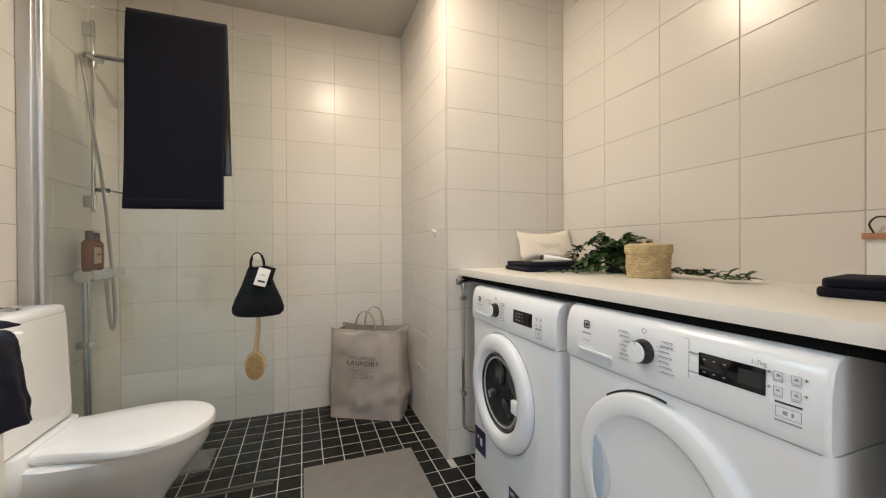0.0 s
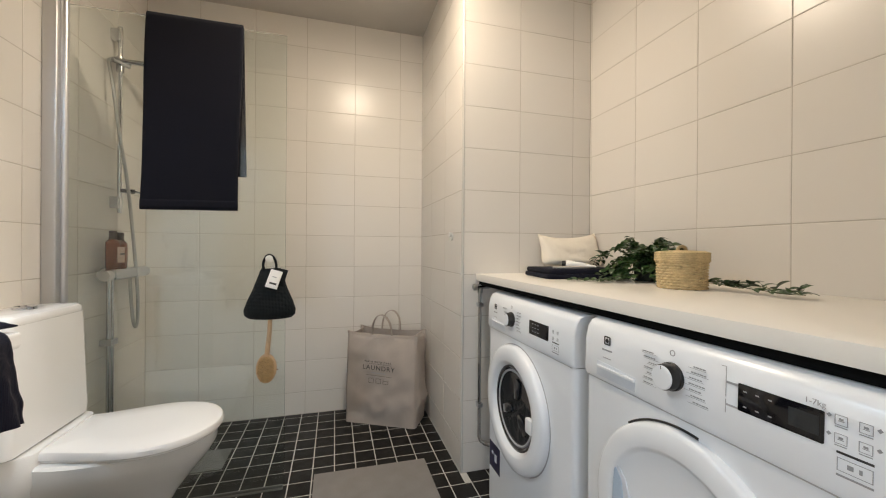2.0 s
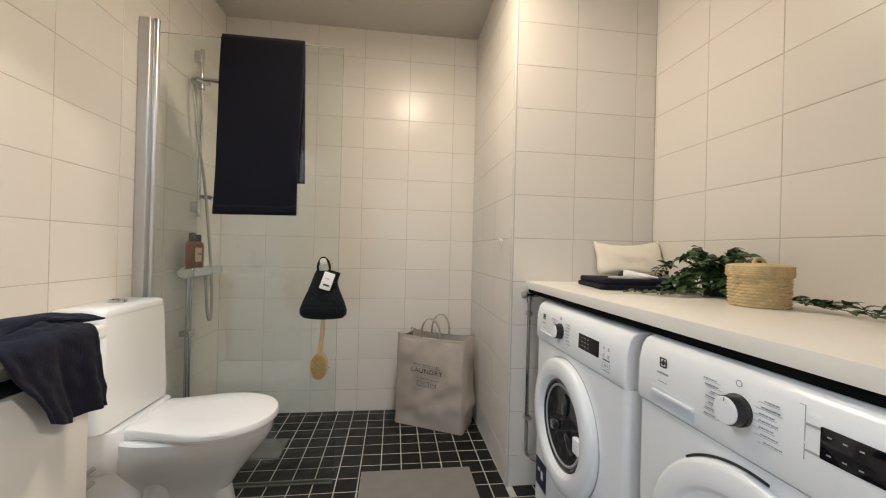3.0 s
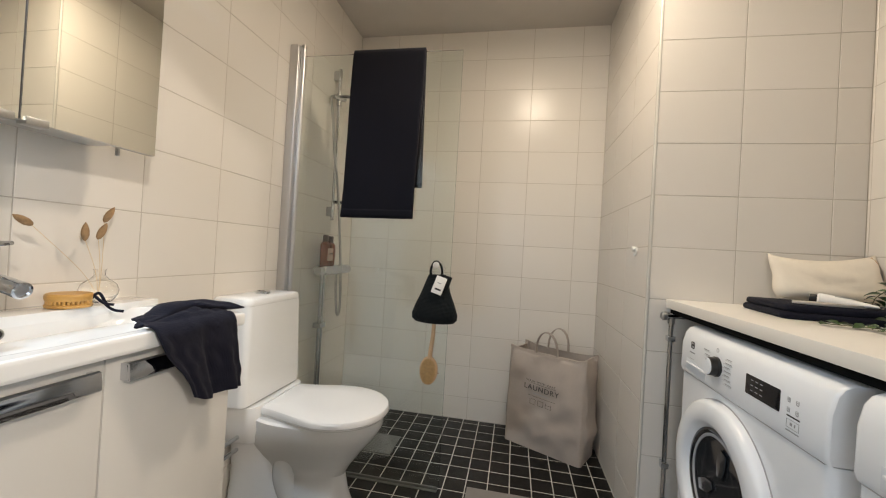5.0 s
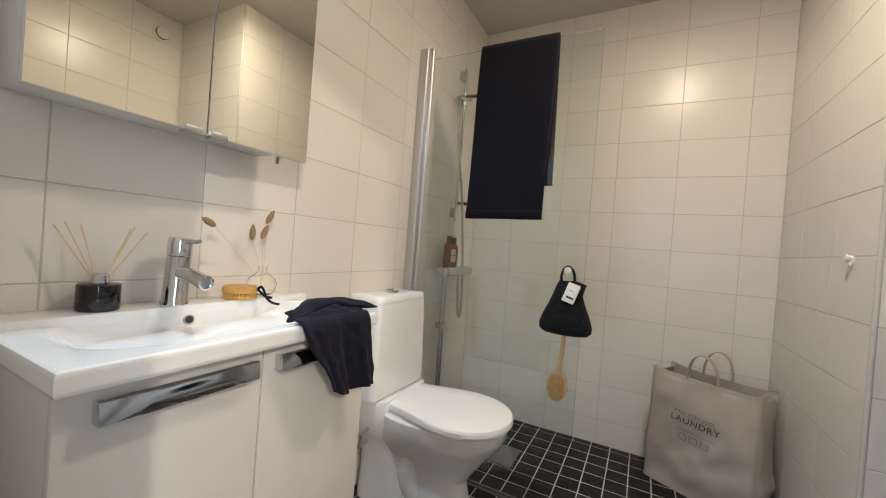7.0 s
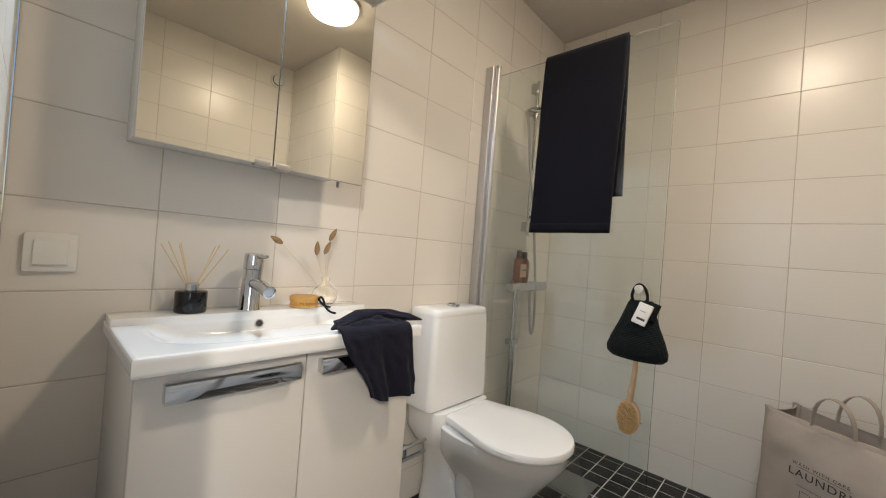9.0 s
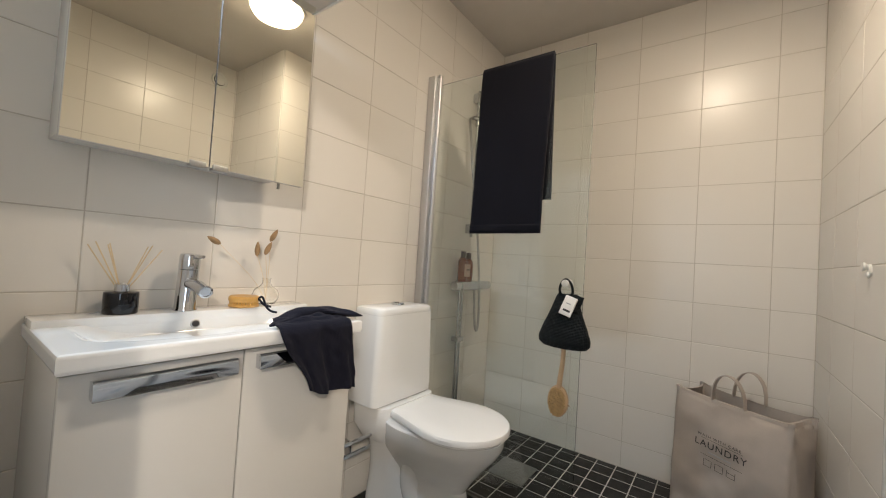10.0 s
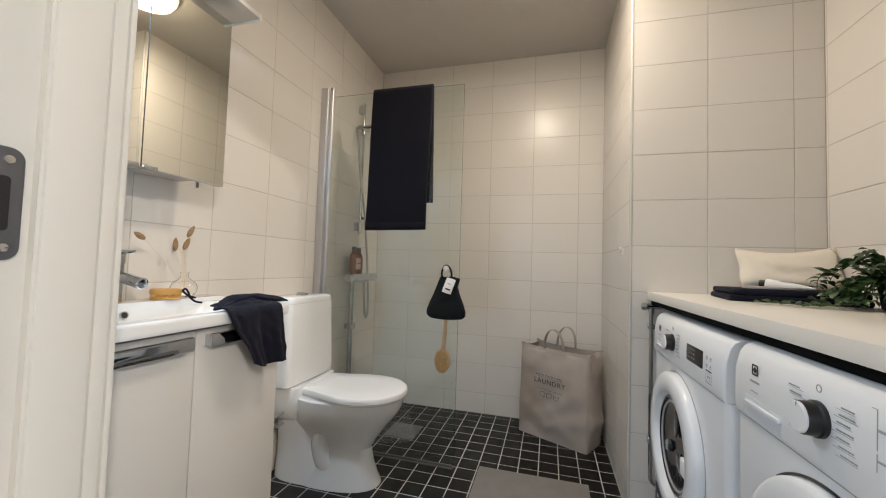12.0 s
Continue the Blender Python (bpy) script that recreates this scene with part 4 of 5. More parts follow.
part("head", moved(loft([[(0.041 * s * math.cos(a * 0.1309), y, 0.063 * s * math.sin(a * 0.1309)) for a in range(48)] for s, y in ((0.86, 0.012), (1.0, 0.006), (1.0, -0.006), (0.9, -0.010))]), pose(BXc - 0.008, PY - 0.018, 0.560 + PZ)), WOODL, brush)
tufts = []
for i in range(-5, 6):
    for j in range(-9, 10):
        x, z = i * 0.0062 + (j % 2) * 0.003, j * 0.0058
        if (x / 0.034) ** 2 + (z / 0.056) ** 2 < 1:
            lean = random.uniform(-0.002, 0.002)
            tufts.append(tube([(BXc - 0.008 + x, PY - 0.027, 0.56 + PZ + z), (BXc - 0.008 + x + lean, PY - 0.042, 0.56 + PZ + z + lean)], 0.0024, 5, 0.003))
part("bristles", join(*tufts), BRISTLE, brush, "stiff tan bristles")
part("cord_end", tube([(BXc + 0.028, PY - 0.02, 0.555 + PZ), (BXc + 0.040, PY - 0.022, 0.552 + PZ)], 0.002, 6), TAIL, brush)

# ---- shower set ----
SX, SY = -0.718, 2.462
rail = thing("shower_rail", (X0, SY, 1.2), "chrome shower rail with sliding holder", "shower rail")
part("bar", tube([(SX, SY, 1.225), (SX, SY, 2.135)], 0.0095, 16), CHROME, rail)
for z in (2.09, 1.275):
    part("bracket", join(box(X0, SY - 0.022, z - 0.028, SX + 0.004, SY + 0.012, z + 0.028, 0.004), tube([(SX, SY, z - 0.032), (SX, SY, z + 0.032)], 0.012)), CHROME, rail)
part("slider", join(tube([(SX, SY, 1.915), (SX, SY, 1.985)], 0.0165, 14), tube([(SX - 0.01, SY - 0.045, 1.955), (SX + 0.03, SY + 0.02, 1.955)], 0.013, 12)), CHROME, rail)
part("lower_peg", join(tube([(SX, SY, 1.335), (SX + 0.05, SY + 0.03, 1.335)], 0.012), tube([(SX + 0.05, SY + 0.03, 1.335), (SX + 0.10, SY + 0.06, 1.325)], 0.005)), CHROME, rail)
hand = thing("hand_shower", (SX + 0.05, SY, 1.95), "chrome hand shower in its holder", "hand shower")
part("grip", tube([(SX - 0.02, SY - 0.04, 1.955), (SX + 0.06, SY + 0.01, 1.972), (SX + 0.17, SY + 0.05, 1.985)], 0.0105, 12, 0.013), CHROME, hand)
part("spray_head", lathe([(0.02, 0.02), (0.045, 0.01), (0.05, 0.0), (0.048, -0.006), (0.0001, -0.006)], (SX + 0.21, SY + 0.065, 1.985), n=32), CHROME, hand)
part("hose", tube([(SX - 0.01, SY - 0.045, 1.955), (SX - 0.01, SY - 0.075, 1.93), (SX + 0.01, SY - 0.085, 1.82), (SX + 0.025, SY - 0.06, 1.6), (SX + 0.04, SY - 0.02, 1.38), (SX + 0.045, SY + 0.03, 1.1), (SX + 0.055, SY + 0.05, 0.85), (SX + 0.055, SY + 0.055, 0.70),
                   (SX + 0.05, SY + 0.045, 0.655), (SX + 0.045, SY + 0.03, 0.70), (SX + 0.04, SY + 0.02, 0.82), (SX + 0.04, SY + 0.012, 0.91)], 0.0075, 10), STEEL, hand, "grey metal shower hose")
mixer = thing("shower_mixer", (X0, SY, 0.93), "chrome thermostatic shower mixer on the wall", "mixer")
part("body", box(-0.722, SY - 0.148, 0.905, -0.660, SY + 0.148, 0.958, 0.016, 4), CHROME, mixer)
for s in (-1, 1):
    part("knob", lathe([(0.025, 0), (0.027, 0.004), (0.027, 0.042), (0.022, 0.047)], (-0.69, SY + (0.145 if s > 0 else -0.192), 0.93), "y", 24), CHROME, mixer)
    part("inlet", lathe([(0.03, 0), (0.03, 0.006), (0.013, 0.01), (0.013, 0.06)], (X0, SY + s * 0.075, 0.93), "x", 20), CHROME, mixer)
riser = thing("riser_pipe", (-0.72, SY - 0.05, 0), "pair of chrome riser pipes below the mixer", "pipe")
for dy in (-0.085, -0.055):
    part("pipe", tube([(-0.72, SY + dy, 0.0), (-0.72, SY + dy, 0.92)], 0.0085, 12), CHROME, riser)
part("clamp", box(X0, SY - 0.10, 0.595, -0.70, SY - 0.04, 0.625, 0.004), CHROME, riser)
bottle = thing("soap_bottle", (-0.69, SY - 0.09, 0.9585), "amber soap bottles with dark caps on the mixer", "bottle")
for k, (dy, h, cap) in enumerate(((-0.024, 0.132, 0.040), (0.028, 0.128, 0.038))):
    b = part("flask", lathe([(0.0255, 0), (0.0275, 0.004), (0.0275, h - 0.012), (0.019, h), (0.013, h + 0.004)], (-0.69 + 0.004 * k, SY - 0.09 + dy, 0.9585), n=28), AMBER, bottle)
    part("cap", lathe([(0.0145, h + 0.004), (0.015, h + 0.006), (0.015, h + cap), (0.013, h + cap + 0.002)], (-0.69 + 0.004 * k, SY - 0.09 + dy, 0.9585), n=24), mat("brown_cap", (0.03, 0.014, 0.01), 0.35), b)
tag = part("paper_label", box(-0.6635, SY - 0.134, 0.985, -0.6615, SY - 0.044, 1.058, 0.0006), LABELB, bottle, "beige paper label")
part("label_print", box(-0.6614, SY - 0.115, 1.022, -0.6608, SY - 0.062, 1.029), DARK, tag)

# ---- knob on the shaft, switch, vent ----
knob = thing("wall_hook", (CX, 2.09, 1.125), "small white plastic knob hook on the tiles", "hook")
part("plate", lathe([(0.017, 0), (0.017, 0.004), (0.012, 0.006)], (0, 0, 0), facing("-x", CX, 2.09, 1.125), 24), SWITCH, knob)
part("peg", join(lathe([(0.009, 0.004), (0.009, 0.010), (0.013, 0.013), (0.013, 0.018), (0.0001, 0.021)], (0, 0, 0), facing("-x", CX, 2.09, 1.134), 20), lathe([(0.010, 0.003), (0.010, 0.009), (0.0001, 0.012)], (0, 0, 0), facing("-x", CX, 2.09, 1.112), 20)), SWITCH, knob)
switch = thing("light_switch", (X0, 0.527, 1.025), "white plastic light switch on the tiles", "light switch")
sm = facing("+x", X0, 0.527, 1.025)
part("frame", moved(slab(rounded(0.084, 0.084, 0.006), Matrix.Identity(4), 0.009, 0.003), sm), SWITCH, switch)
part("rocker", moved(slab(rounded(0.054, 0.054, 0.003), Matrix.Identity(4), 0.013, 0.0015), sm @ pose(0, 0, 0, -2, 0, 0)), SWITCH, switch)

# ---- things on the basin ----
diff = thing("reed_diffuser", (-0.695, 0.783, BL), "black glass reed diffuser with pale reeds", "diffuser")
part("flask", lathe([(0.034, 0), (0.0355, 0.0015), (0.036, 0.004), (0.036, 0.050), (0.0352, 0.0535), (0.033, 0.055), (0.0155, 0.0565)], (-0.695, 0.783, BL), n=40), BLACKG, diff)
part("collar", lathe([(0.0155, 0.0555), (0.0155, 0.073), (0.012, 0.075), (0.011, 0.071)], (-0.695, 0.783, BL), n=28), CHROME, diff)
for dx, dy, h in ((-0.02, -0.055, 0.17), (-0.01, -0.045, 0.178), (0.0, -0.028, 0.172), (-0.03, -0.02, 0.175), (0.012, 0.035, 0.172), (-0.012, 0.048, 0.175), (0.005, 0.062, 0.165)):
    part("reed", tube([(-0.695 - dx * 0.05, 0.783 - dy * 0.15, BL + 0.03), (-0.695 + dx, 0.783 + 1.25 * dy, BL + h)], 0.0015, 6), STRAW, diff)
nail = thing("nail_brush", (-0.68, 1.085, BL), "round honey-coloured wooden nail brush", "brush")
part("block", lathe([(0.030, 0.016), (0.042, 0.0175), (0.044, 0.022), (0.044, 0.030), (0.041, 0.034), (0.0001, 0.036)], (-0.68, 1.085, BL), n=40), BAMBOO, nail)
part("foot_ring", lathe([(0.036, 0.0), (0.043, 0.002), (0.044, 0.007), (0.040, 0.010)], (-0.68, 1.085, BL), n=40), BAMBOO, nail)
part("bristles", join(*[tube([(-0.68 + 0.038 * math.cos(a * 0.2094), 1.085 + 0.038 * math.sin(a * 0.2094), BL + 0.007), (-0.68 + 0.0385 * math.cos(a * 0.2094), 1.085 + 0.0385 * math.sin(a * 0.2094), BL + 0.018)], 0.0032, 6) for a in range(30)]), BAMBOO, nail)
part("cord", tube([(-0.650, 1.110, BL + 0.02), (-0.638, 1.118, BL + 0.034), (-0.630, 1.125, BL + 0.018), (-0.628, 1.128, BL + 0.006), (-0.612, 1.136, BT + 0.008), (-0.596, 1.148, BT + 0.004)], 0.0035, 8), CHAR, nail, "black cotton cord")
part("cord", tube([(-0.640, 1.112, BL + 0.026), (-0.625, 1.122, BL + 0.010), (-0.618, 1.140, BL + 0.004)], 0.0035, 8), CHAR, nail, "black cotton cord")
vase = thing("bud_vase", (-0.70, 1.165, BL), "clear round glass bud vase with dried bunny tails", "vase")
part("bulb", lathe([(0.018, 0.0), (0.030, 0.004), (0.040, 0.020), (0.042, 0.034), (0.036, 0.050), (0.020, 0.062), (0.012, 0.072), (0.0125, 0.084), (0.0145, 0.088), (0.0135, 0.088), (0.0112, 0.084), (0.0108, 0.072), (0.019, 0.060), (0.0345, 0.049), (0.0405, 0.034), (0.0385, 0.021), (0.029, 0.0065), (0.0001, 0.006)],
                   (-0.70, 1.165, BL), n=36), VASE, vase).visible_shadow = False
for tip, n in (((-0.700, 1.177, 1.117), (0.1, 0.5, 1)), ((-0.690, 1.155, 1.072), (0.1, 0.4, 1)), ((-0.705, 1.128, 1.068), (0, 0.0, 1)), ((-0.66, 0.978, 1.088), (0.3, -1, 0.45))):
    d = Vector(n).normalized()
    t0 = Vector(tip)
    stem = part("stem", tube([(-0.70, 1.165, BL + 0.015), (-0.70 + (tip[0] + 0.70) * 0.35, 1.165 + (tip[1] - 1.165) * 0.3, BL + 0.088), t0 - d * 0.015], 0.0006, 5), STRAW, vase)
    q = d.to_track_quat("Z", "Y").to_matrix().to_4x4()
    part("tail", lathe([(0.001, -0.020), (0.0055, -0.015), (0.0085, -0.004), (0.0080, 0.008), (0.0052, 0.019), (0.0008, 0.028)], (0, 0, 0), Matrix.Translation(t0) @ q, 14), TAIL, stem)

# cloth thrown over the corner of the basin
hand_towel = thing("hand_towel", (-0.40, 1.17, BT), "crumpled charcoal linen towel over the basin corner", "towel")


def draped(u, v):
    """Over the rim and down in front of the doors, drawn together towards its lower hem."""
    s = v * 0.45
    flat = 0.120 - 0.02 * u
    fold = 0.010 * math.sin(7 * u + 0.9) + 0.006 * math.sin(15 * u + 2.4) + 0.003 * math.sin(31 * u + 1)
    top_y = 1.018 + 0.226 * u
    if s < flat:
        k = s / flat
        h = 0.008 + 0.012 * math.exp(-((u - 0.55) / 0.25) ** 2) * math.sin(math.pi * min(1, k * 1.1)) + 0.016 * abs(noise.noise((4 * u, 3 * k, 7)))
        return (BX1 - 0.010 - (flat - s) * 0.80 + 0.03 * (1 - k) * math.sin(3 * u), top_y + 0.045 * (1 - k), BT + h)
    if s < flat + 0.03:
        a = (s - flat) / 0.03 * math.pi / 2
        return (BX1 - 0.010 + 0.022 * math.sin(a) + 0.2 * fold * math.sin(a), top_y, BT + 0.010 - 0.020 * (1 - math.cos(a)))
    k = (s - flat - 0.03) / (0.45 - flat - 0.03)
    ease = k * k * (3 - 2 * k)
    low_y = 1.098 + 0.160 * u
    drop = 0.150 + 0.030 * min(1.0, u * 2.2) + 0.004 * math.sin(6 * u)
    crease = 0.004 * noise.noise((9 * u, 6 * k, 4)) + 0.003 * math.sin(13 * k + 5 * u) * k * (1 - k)
    return (BX1 + 0.014 + fold * (0.3 + 0.8 * k) + 0.010 * k + crease, top_y + (low_y - top_y) * (0.35 * k + 0.65 * ease), BT - 0.010 - drop * k + 0.006 * noise.noise((3 * u, 2, 2)))


part("drape", sheet(draped, 44, 60, 0.005), CHAR, hand_towel)


def crest(u, v):
    """The bunched upper fold that lies along the rim."""
    a = 6.283185 * v
    y = 1.022 + 0.285 * u
    x = BX1 - 0.045 - 0.052 * math.sin(math.pi * u) ** 1.2 + 0.028 * u
    r = (0.003 + 0.017 * math.sin(math.pi * min(1.0, u * 1.02)) ** 0.7 + 0.003 * math.sin(11 * u + 3 * v * 6.28) * math.sin(math.pi * u)) * (1 + 0.22 * noise.noise((6 * u, math.cos(a), math.sin(a))))
    lift = 0.003 * math.sin(math.pi * u) ** 2 + 0.008 * u
    return (x + 1.9 * r * math.cos(a), y, BT + 0.001 + r * 0.80 + lift + 0.85 * r * math.sin(a))


part("fold", loft([[crest(i / 30, j / 20) for j in range(20)] for i in range(31)]), CHAR, hand_towel)

# ---- laundry bag ----
LA, LB = Vector((0.362, 2.628, 0)), Vector((0.758, 2.416, 0))
ux = (LB - LA).normalized()
uy = Vector((-ux.y, ux.x, 0))
LW, LD, LH = (LB - LA).length, 0.212, 0.545
bag = thing("laundry_bag", tuple(LA + ux * LW / 2 + uy * LD / 2), "taupe canvas laundry bag with dark print and handles", "laundry bag")


def bag_ring(z, inset=0.0):
    """Soft rounded rectangle round the bag at height z, with sag and wrinkles."""
    k = z / LH
    out = []
    for px, py in rounded(LW - 2 * inset, LD - 2 * inset, 0.022, 5):
        out.append((px, py))
    dense = []
    for a, c in zip(out, out[1:] + out[:1]):
        gap = math.hypot(c[0] - a[0], c[1] - a[1])
        for i in range(22 if gap > 0.2 else 12 if gap > 0.1 else 1):
            t = i / (22 if gap > 0.2 else 12 if gap > 0.1 else 1)
            dense.append((a[0] + (c[0] - a[0]) * t, a[1] + (c[1] - a[1]) * t))
    ring = []
    for px, py in dense:
        ex = max(0.0, 1 - (2 * px / LW) ** 4)
        ey = max(0.0, 1 - (2 * py / LD) ** 4)
        ny = (1 if py > 0 else -1) * (abs(py) > LD / 2 - 0.02 - inset)
        nx = (1 if px > 0 else -1) * (abs(px) > LW / 2 - 0.02 - inset)
        e = ex if ny else ey
        wr = 0.018 * noise.noise((5 * px, 5 * py + 3, 7 * z)) + 0.013 * noise.noise((13 * px + 3, 13 * py, 15 * z)) + 0.003 * noise.noise((34 * px, 34 * py + 5, 26 * z))
        wr *= 1.0 if ny else 0.45
        bulge = e * (wr + 0.010 * math.sin(math.pi * min(1, k * 1.2)))
        bulge += 0.022 * e * math.exp(-((k - 0.19 - 0.4 * px) / 0.07) ** 2) * (px / LW) * 2
        if k > 0.8:
            bulge -= 0.030 * e * (k - 0.8) / 0.2
        bulge *= min(1.0, 0.15 + k * 6)
        p = LA + ux * (LW / 2 + px + nx * bulge + 0.004 * k) + uy * (LD / 2 + py + ny * bulge + 0.012 * k)
        ring.append((p.x, p.y, z - (0.016 * e * (k > 0.95)) + 0.008 * (0.5 - px / LW) * k))
    return ring


part("sides", loft([bag_ring(z) for z in [0.001, 0.010] + [0.025 * i for i in range(1, 21)] + [0.515, 0.53, LH]] + [bag_ring(LH + 0.001, 0.004), bag_ring(LH - 0.03, 0.006), bag_ring(0.15, 0.008)], True, True, False), BAGC, bag, "", radians(85))
part("rim_tape", loft([[(x, y, z + 0.0) for x, y, z in bag_ring(LH - 0.012, -0.0015)], bag_ring(LH + 0.0015, -0.0015), bag_ring(LH + 0.0025, 0.005)], True, False, False), BAGC, bag)
for d, lean in ((0.02, -0.01), (LD - 0.03, 0.012)):
    pts = []
    for i in range(13):
        a = math.pi * i / 12
        s = LW * 0.5 - 0.062 * math.cos(a) * (1 if i not in (0, 12) else 1.0)
        pts.append(LA + ux * s + uy * (d + 0.012 + lean * math.sin(a)) + Vector((0, 0, LH - 0.012 + 0.125 * math.sin(a) ** 0.8)))
    rings = []
    for i, p in enumerate(pts):
        t = (pts[min(i + 1, 12)] - pts[max(i - 1, 0)]).normalized()
        nrm = t.cross(uy).normalized()
        rings.append([p + uy * 0.013 + nrm * 0.0018, p - uy * 0.013 + nrm * 0.0018, p - uy * 0.013 - nrm * 0.0018, p + uy * 0.013 - nrm * 0.0018])
    part("handle", loft(rings), BAGC, bag)
bf = Matrix((ux, (0, 0, 1), -uy)).transposed().to_4x4()
bf.translation = LA + ux * (LW * 0.5) - uy * 0.019 + Vector((0, 0, 0.335))
words("WASH WITH CARE", 0.016, bf @ pose(-0.005, 0.048, 0.001, 2, 0, -3), DARK, bag, "lettering", 1.3)
words("LAUNDRY", 0.040, bf @ pose(0, 0.012, 0.001, 2, 0, -3), DARK, bag, "lettering", 1.15)
part("print_rule", moved(box(-0.075, -0.0006, 0, 0.085, 0.0006, 0.0008), bf @ pose(0, 0.037, 0.001, 0, 0, -3)), DARK, bag)
part("print_rule", moved(box(-0.075, -0.0006, 0, 0.085, 0.0006, 0.0008), bf @ pose(0, -0.032, 0.001, 0, 0, -3)), DARK, bag)
part("print_bar", moved(box(-0.045, -0.002, 0, 0.045, 0.002, 0.0008), bf @ pose(0, -0.016, 0.001, 0, 0, -3)), GREY, bag)
for k in (-1, 0, 1):
    part("print_mark", moved(join(box(-0.016, -0.014, 0, -0.0145, 0.012, 0.0008), box(0.0145, -0.014, 0, 0.016, 0.012, 0.0008), box(-0.016, -0.0155, 0, 0.016, -0.014, 0.0008), box(-0.016 + (k < 0) * 0.004, 0.012 - (k == 1) * 0.01, 0, 0.016 - (k < 0) * 0.004, 0.0135 - (k == 1) * 0.01, 0.0008)),
                              bf @ pose(0.045 * k, -0.062 - 0.002 * k, 0.001, 0, 0, -3)), DARK, bag)

# ---- things on the worktop ----
CT = 0.943


def folded(name, cx, cy, w, d, turn, layers, z0, material, label, group=""):
    t = thing(name, (cx, cy, z0), label, "towel", group)
    for i in range(layers):
        z = z0 + 0.0195 * i

        def ring(k, s):
            zz, sc = ((0.0, 0.975), (0.004, 1.0), (0.0145, 1.0), (0.019, 0.975))[k]
            return [(x * sc + 0.003 * noise.noise((x * 9, y * 9, i)), y * sc + 0.003 * noise.noise((x * 9, y * 9, i + 5)), zz + 0.0015 * noise.noise((x * 14, y * 14, i + 9)) * (k > 1)) for x, y in rounded(w - 0.01 * i, d - 0.012 * i, 0.022, 6)]
        part("layer", moved(loft([ring(k, 1) for k in range(4)]), pose(cx + 0.004 * i, cy + 0.003 * i, z, 0, 0, turn + 2 * i)), material, t, "", radians(70))
    return t


folded("folded_towel", 1.295, 1.665, 0.35, 0.27, -8, 2, CT + 0.0005, CHAR, "folded charcoal linen towel under a cream pouch")
folded("folded_cloth", 1.36, 0.605, 0.23, 0.17, 10, 2, CT + 0.0005, CHAR, "small folded dark towels on the worktop")
roll = single("rolled_cloth", moved(loft([[(x, (0.016 + 0.002 * math.sin(5 * x * 10)) * math.cos(a * 0.349), 0.6 * 0.020 * math.sin(a * 0.349)) for a in range(18)] for x in (-0.085, -0.082, -0.05, 0.0, 0.05, 0.082, 0.085)]), pose(1.40, 0.60, CT + 0.052, 0, 0, 20)), CHAR, "small rolled dark cloth on folded towels", "towel")

zip_bag = thing("zip_pouch", (1.40, 1.84, CT + 0.04), "cream cotton zip pouch leaning on the tiled shaft", "pouch")


def cushion(u, v, side):
    """One face of the soft pouch, fuller at its middle."""
    e = max(0.0, (1 - (2 * u - 1) ** 4) * (1 - (2 * v - 1) ** 4))
    full = 0.052 * e ** 0.5 * (1.25 - 0.7 * v)
    x = 1.252 + 0.318 * u + 0.006 * math.sin(9 * v) * (u - 0.5)
    z = CT + 0.040 + 0.158 * v - 0.024 * v * math.sin(math.pi * u) ** 0.7 + 0.010 * v * (u - 0.5)
    y = 1.835 + 0.055 * v - side * full + 0.006 * noise.noise((5 * u, 4 * v, side)) * e + 0.005 * noise.noise((14 * u, 9 * v, side + 3)) * e + 0.006 * math.sin(8 * u + 10 * v) * e * 0.5
    return (x, y, z)


shell = bmesh.new()
NU, NV = 28, 16
grid = {}
for side in (1, -1):
    for i in range(NU + 1):
        for j in range(NV + 1):
            rim = i in (0, NU) or j in (0, NV)
            key = (0 if rim else side, i, j)
            if key not in grid:
                grid[key] = shell.verts.new(cushion(i / NU, j / NV, side))
for side in (1, -1):
    for i in range(NU):
        for j in range(NV):
            q = [grid.get((side, a, b)) or grid[(0, a, b)] for a, b in ((i, j), (i + 1, j), (i + 1, j + 1), (i, j + 1))]
            shell.faces.new(q if side > 0 else q[::-1])
part("cloth", shell, CREAM, zip_bag)
part("zip", tube([(1.258, 1.888, CT + 0.187), (1.33, 1.888, CT + 0.1705), (1.41, 1.888, CT + 0.170), (1.49, 1.889, CT + 0.174), (1.558, 1.89, CT + 0.192)], 0.003, 6), CREAM, zip_bag)
part("pull", tube([(1.556, 1.886, CT + 0.192), (1.560, 1.872, CT + 0.178), (1.562, 1.866, CT + 0.160)], 0.0035, 6), WOODL, zip_bag)

cream_tube = thing("cream_tube", (1.27, 1.60, CT + 0.045), "white cosmetic tube with a black cap", "tube")
tmx = pose(1.235, 1.635, CT + 0.058, 0, 0, -32) @ pose(0, 0, 0, 0, 5, 0)
part("body", moved(loft([[(x, w * math.cos(a * 0.3142), h * math.sin(a * 0.3142)) for a in range(20)] for x, w, h in ((0.0, 0.013, 0.013), (0.004, 0.0165, 0.0165), (0.06, 0.018, 0.013), (0.12, 0.020, 0.003))]), tmx), WHITEP, cream_tube)
part("cap", moved(lathe([(0.010, -0.016), (0.011, -0.014), (0.012, 0.0)], (0, 0, 0), "x", 18), tmx), BLACK, cream_tube)
part("print_bar", moved(box(0.035, -0.010, 0.0125, 0.08, -0.004, 0.0135), tmx), GREY, cream_tube)
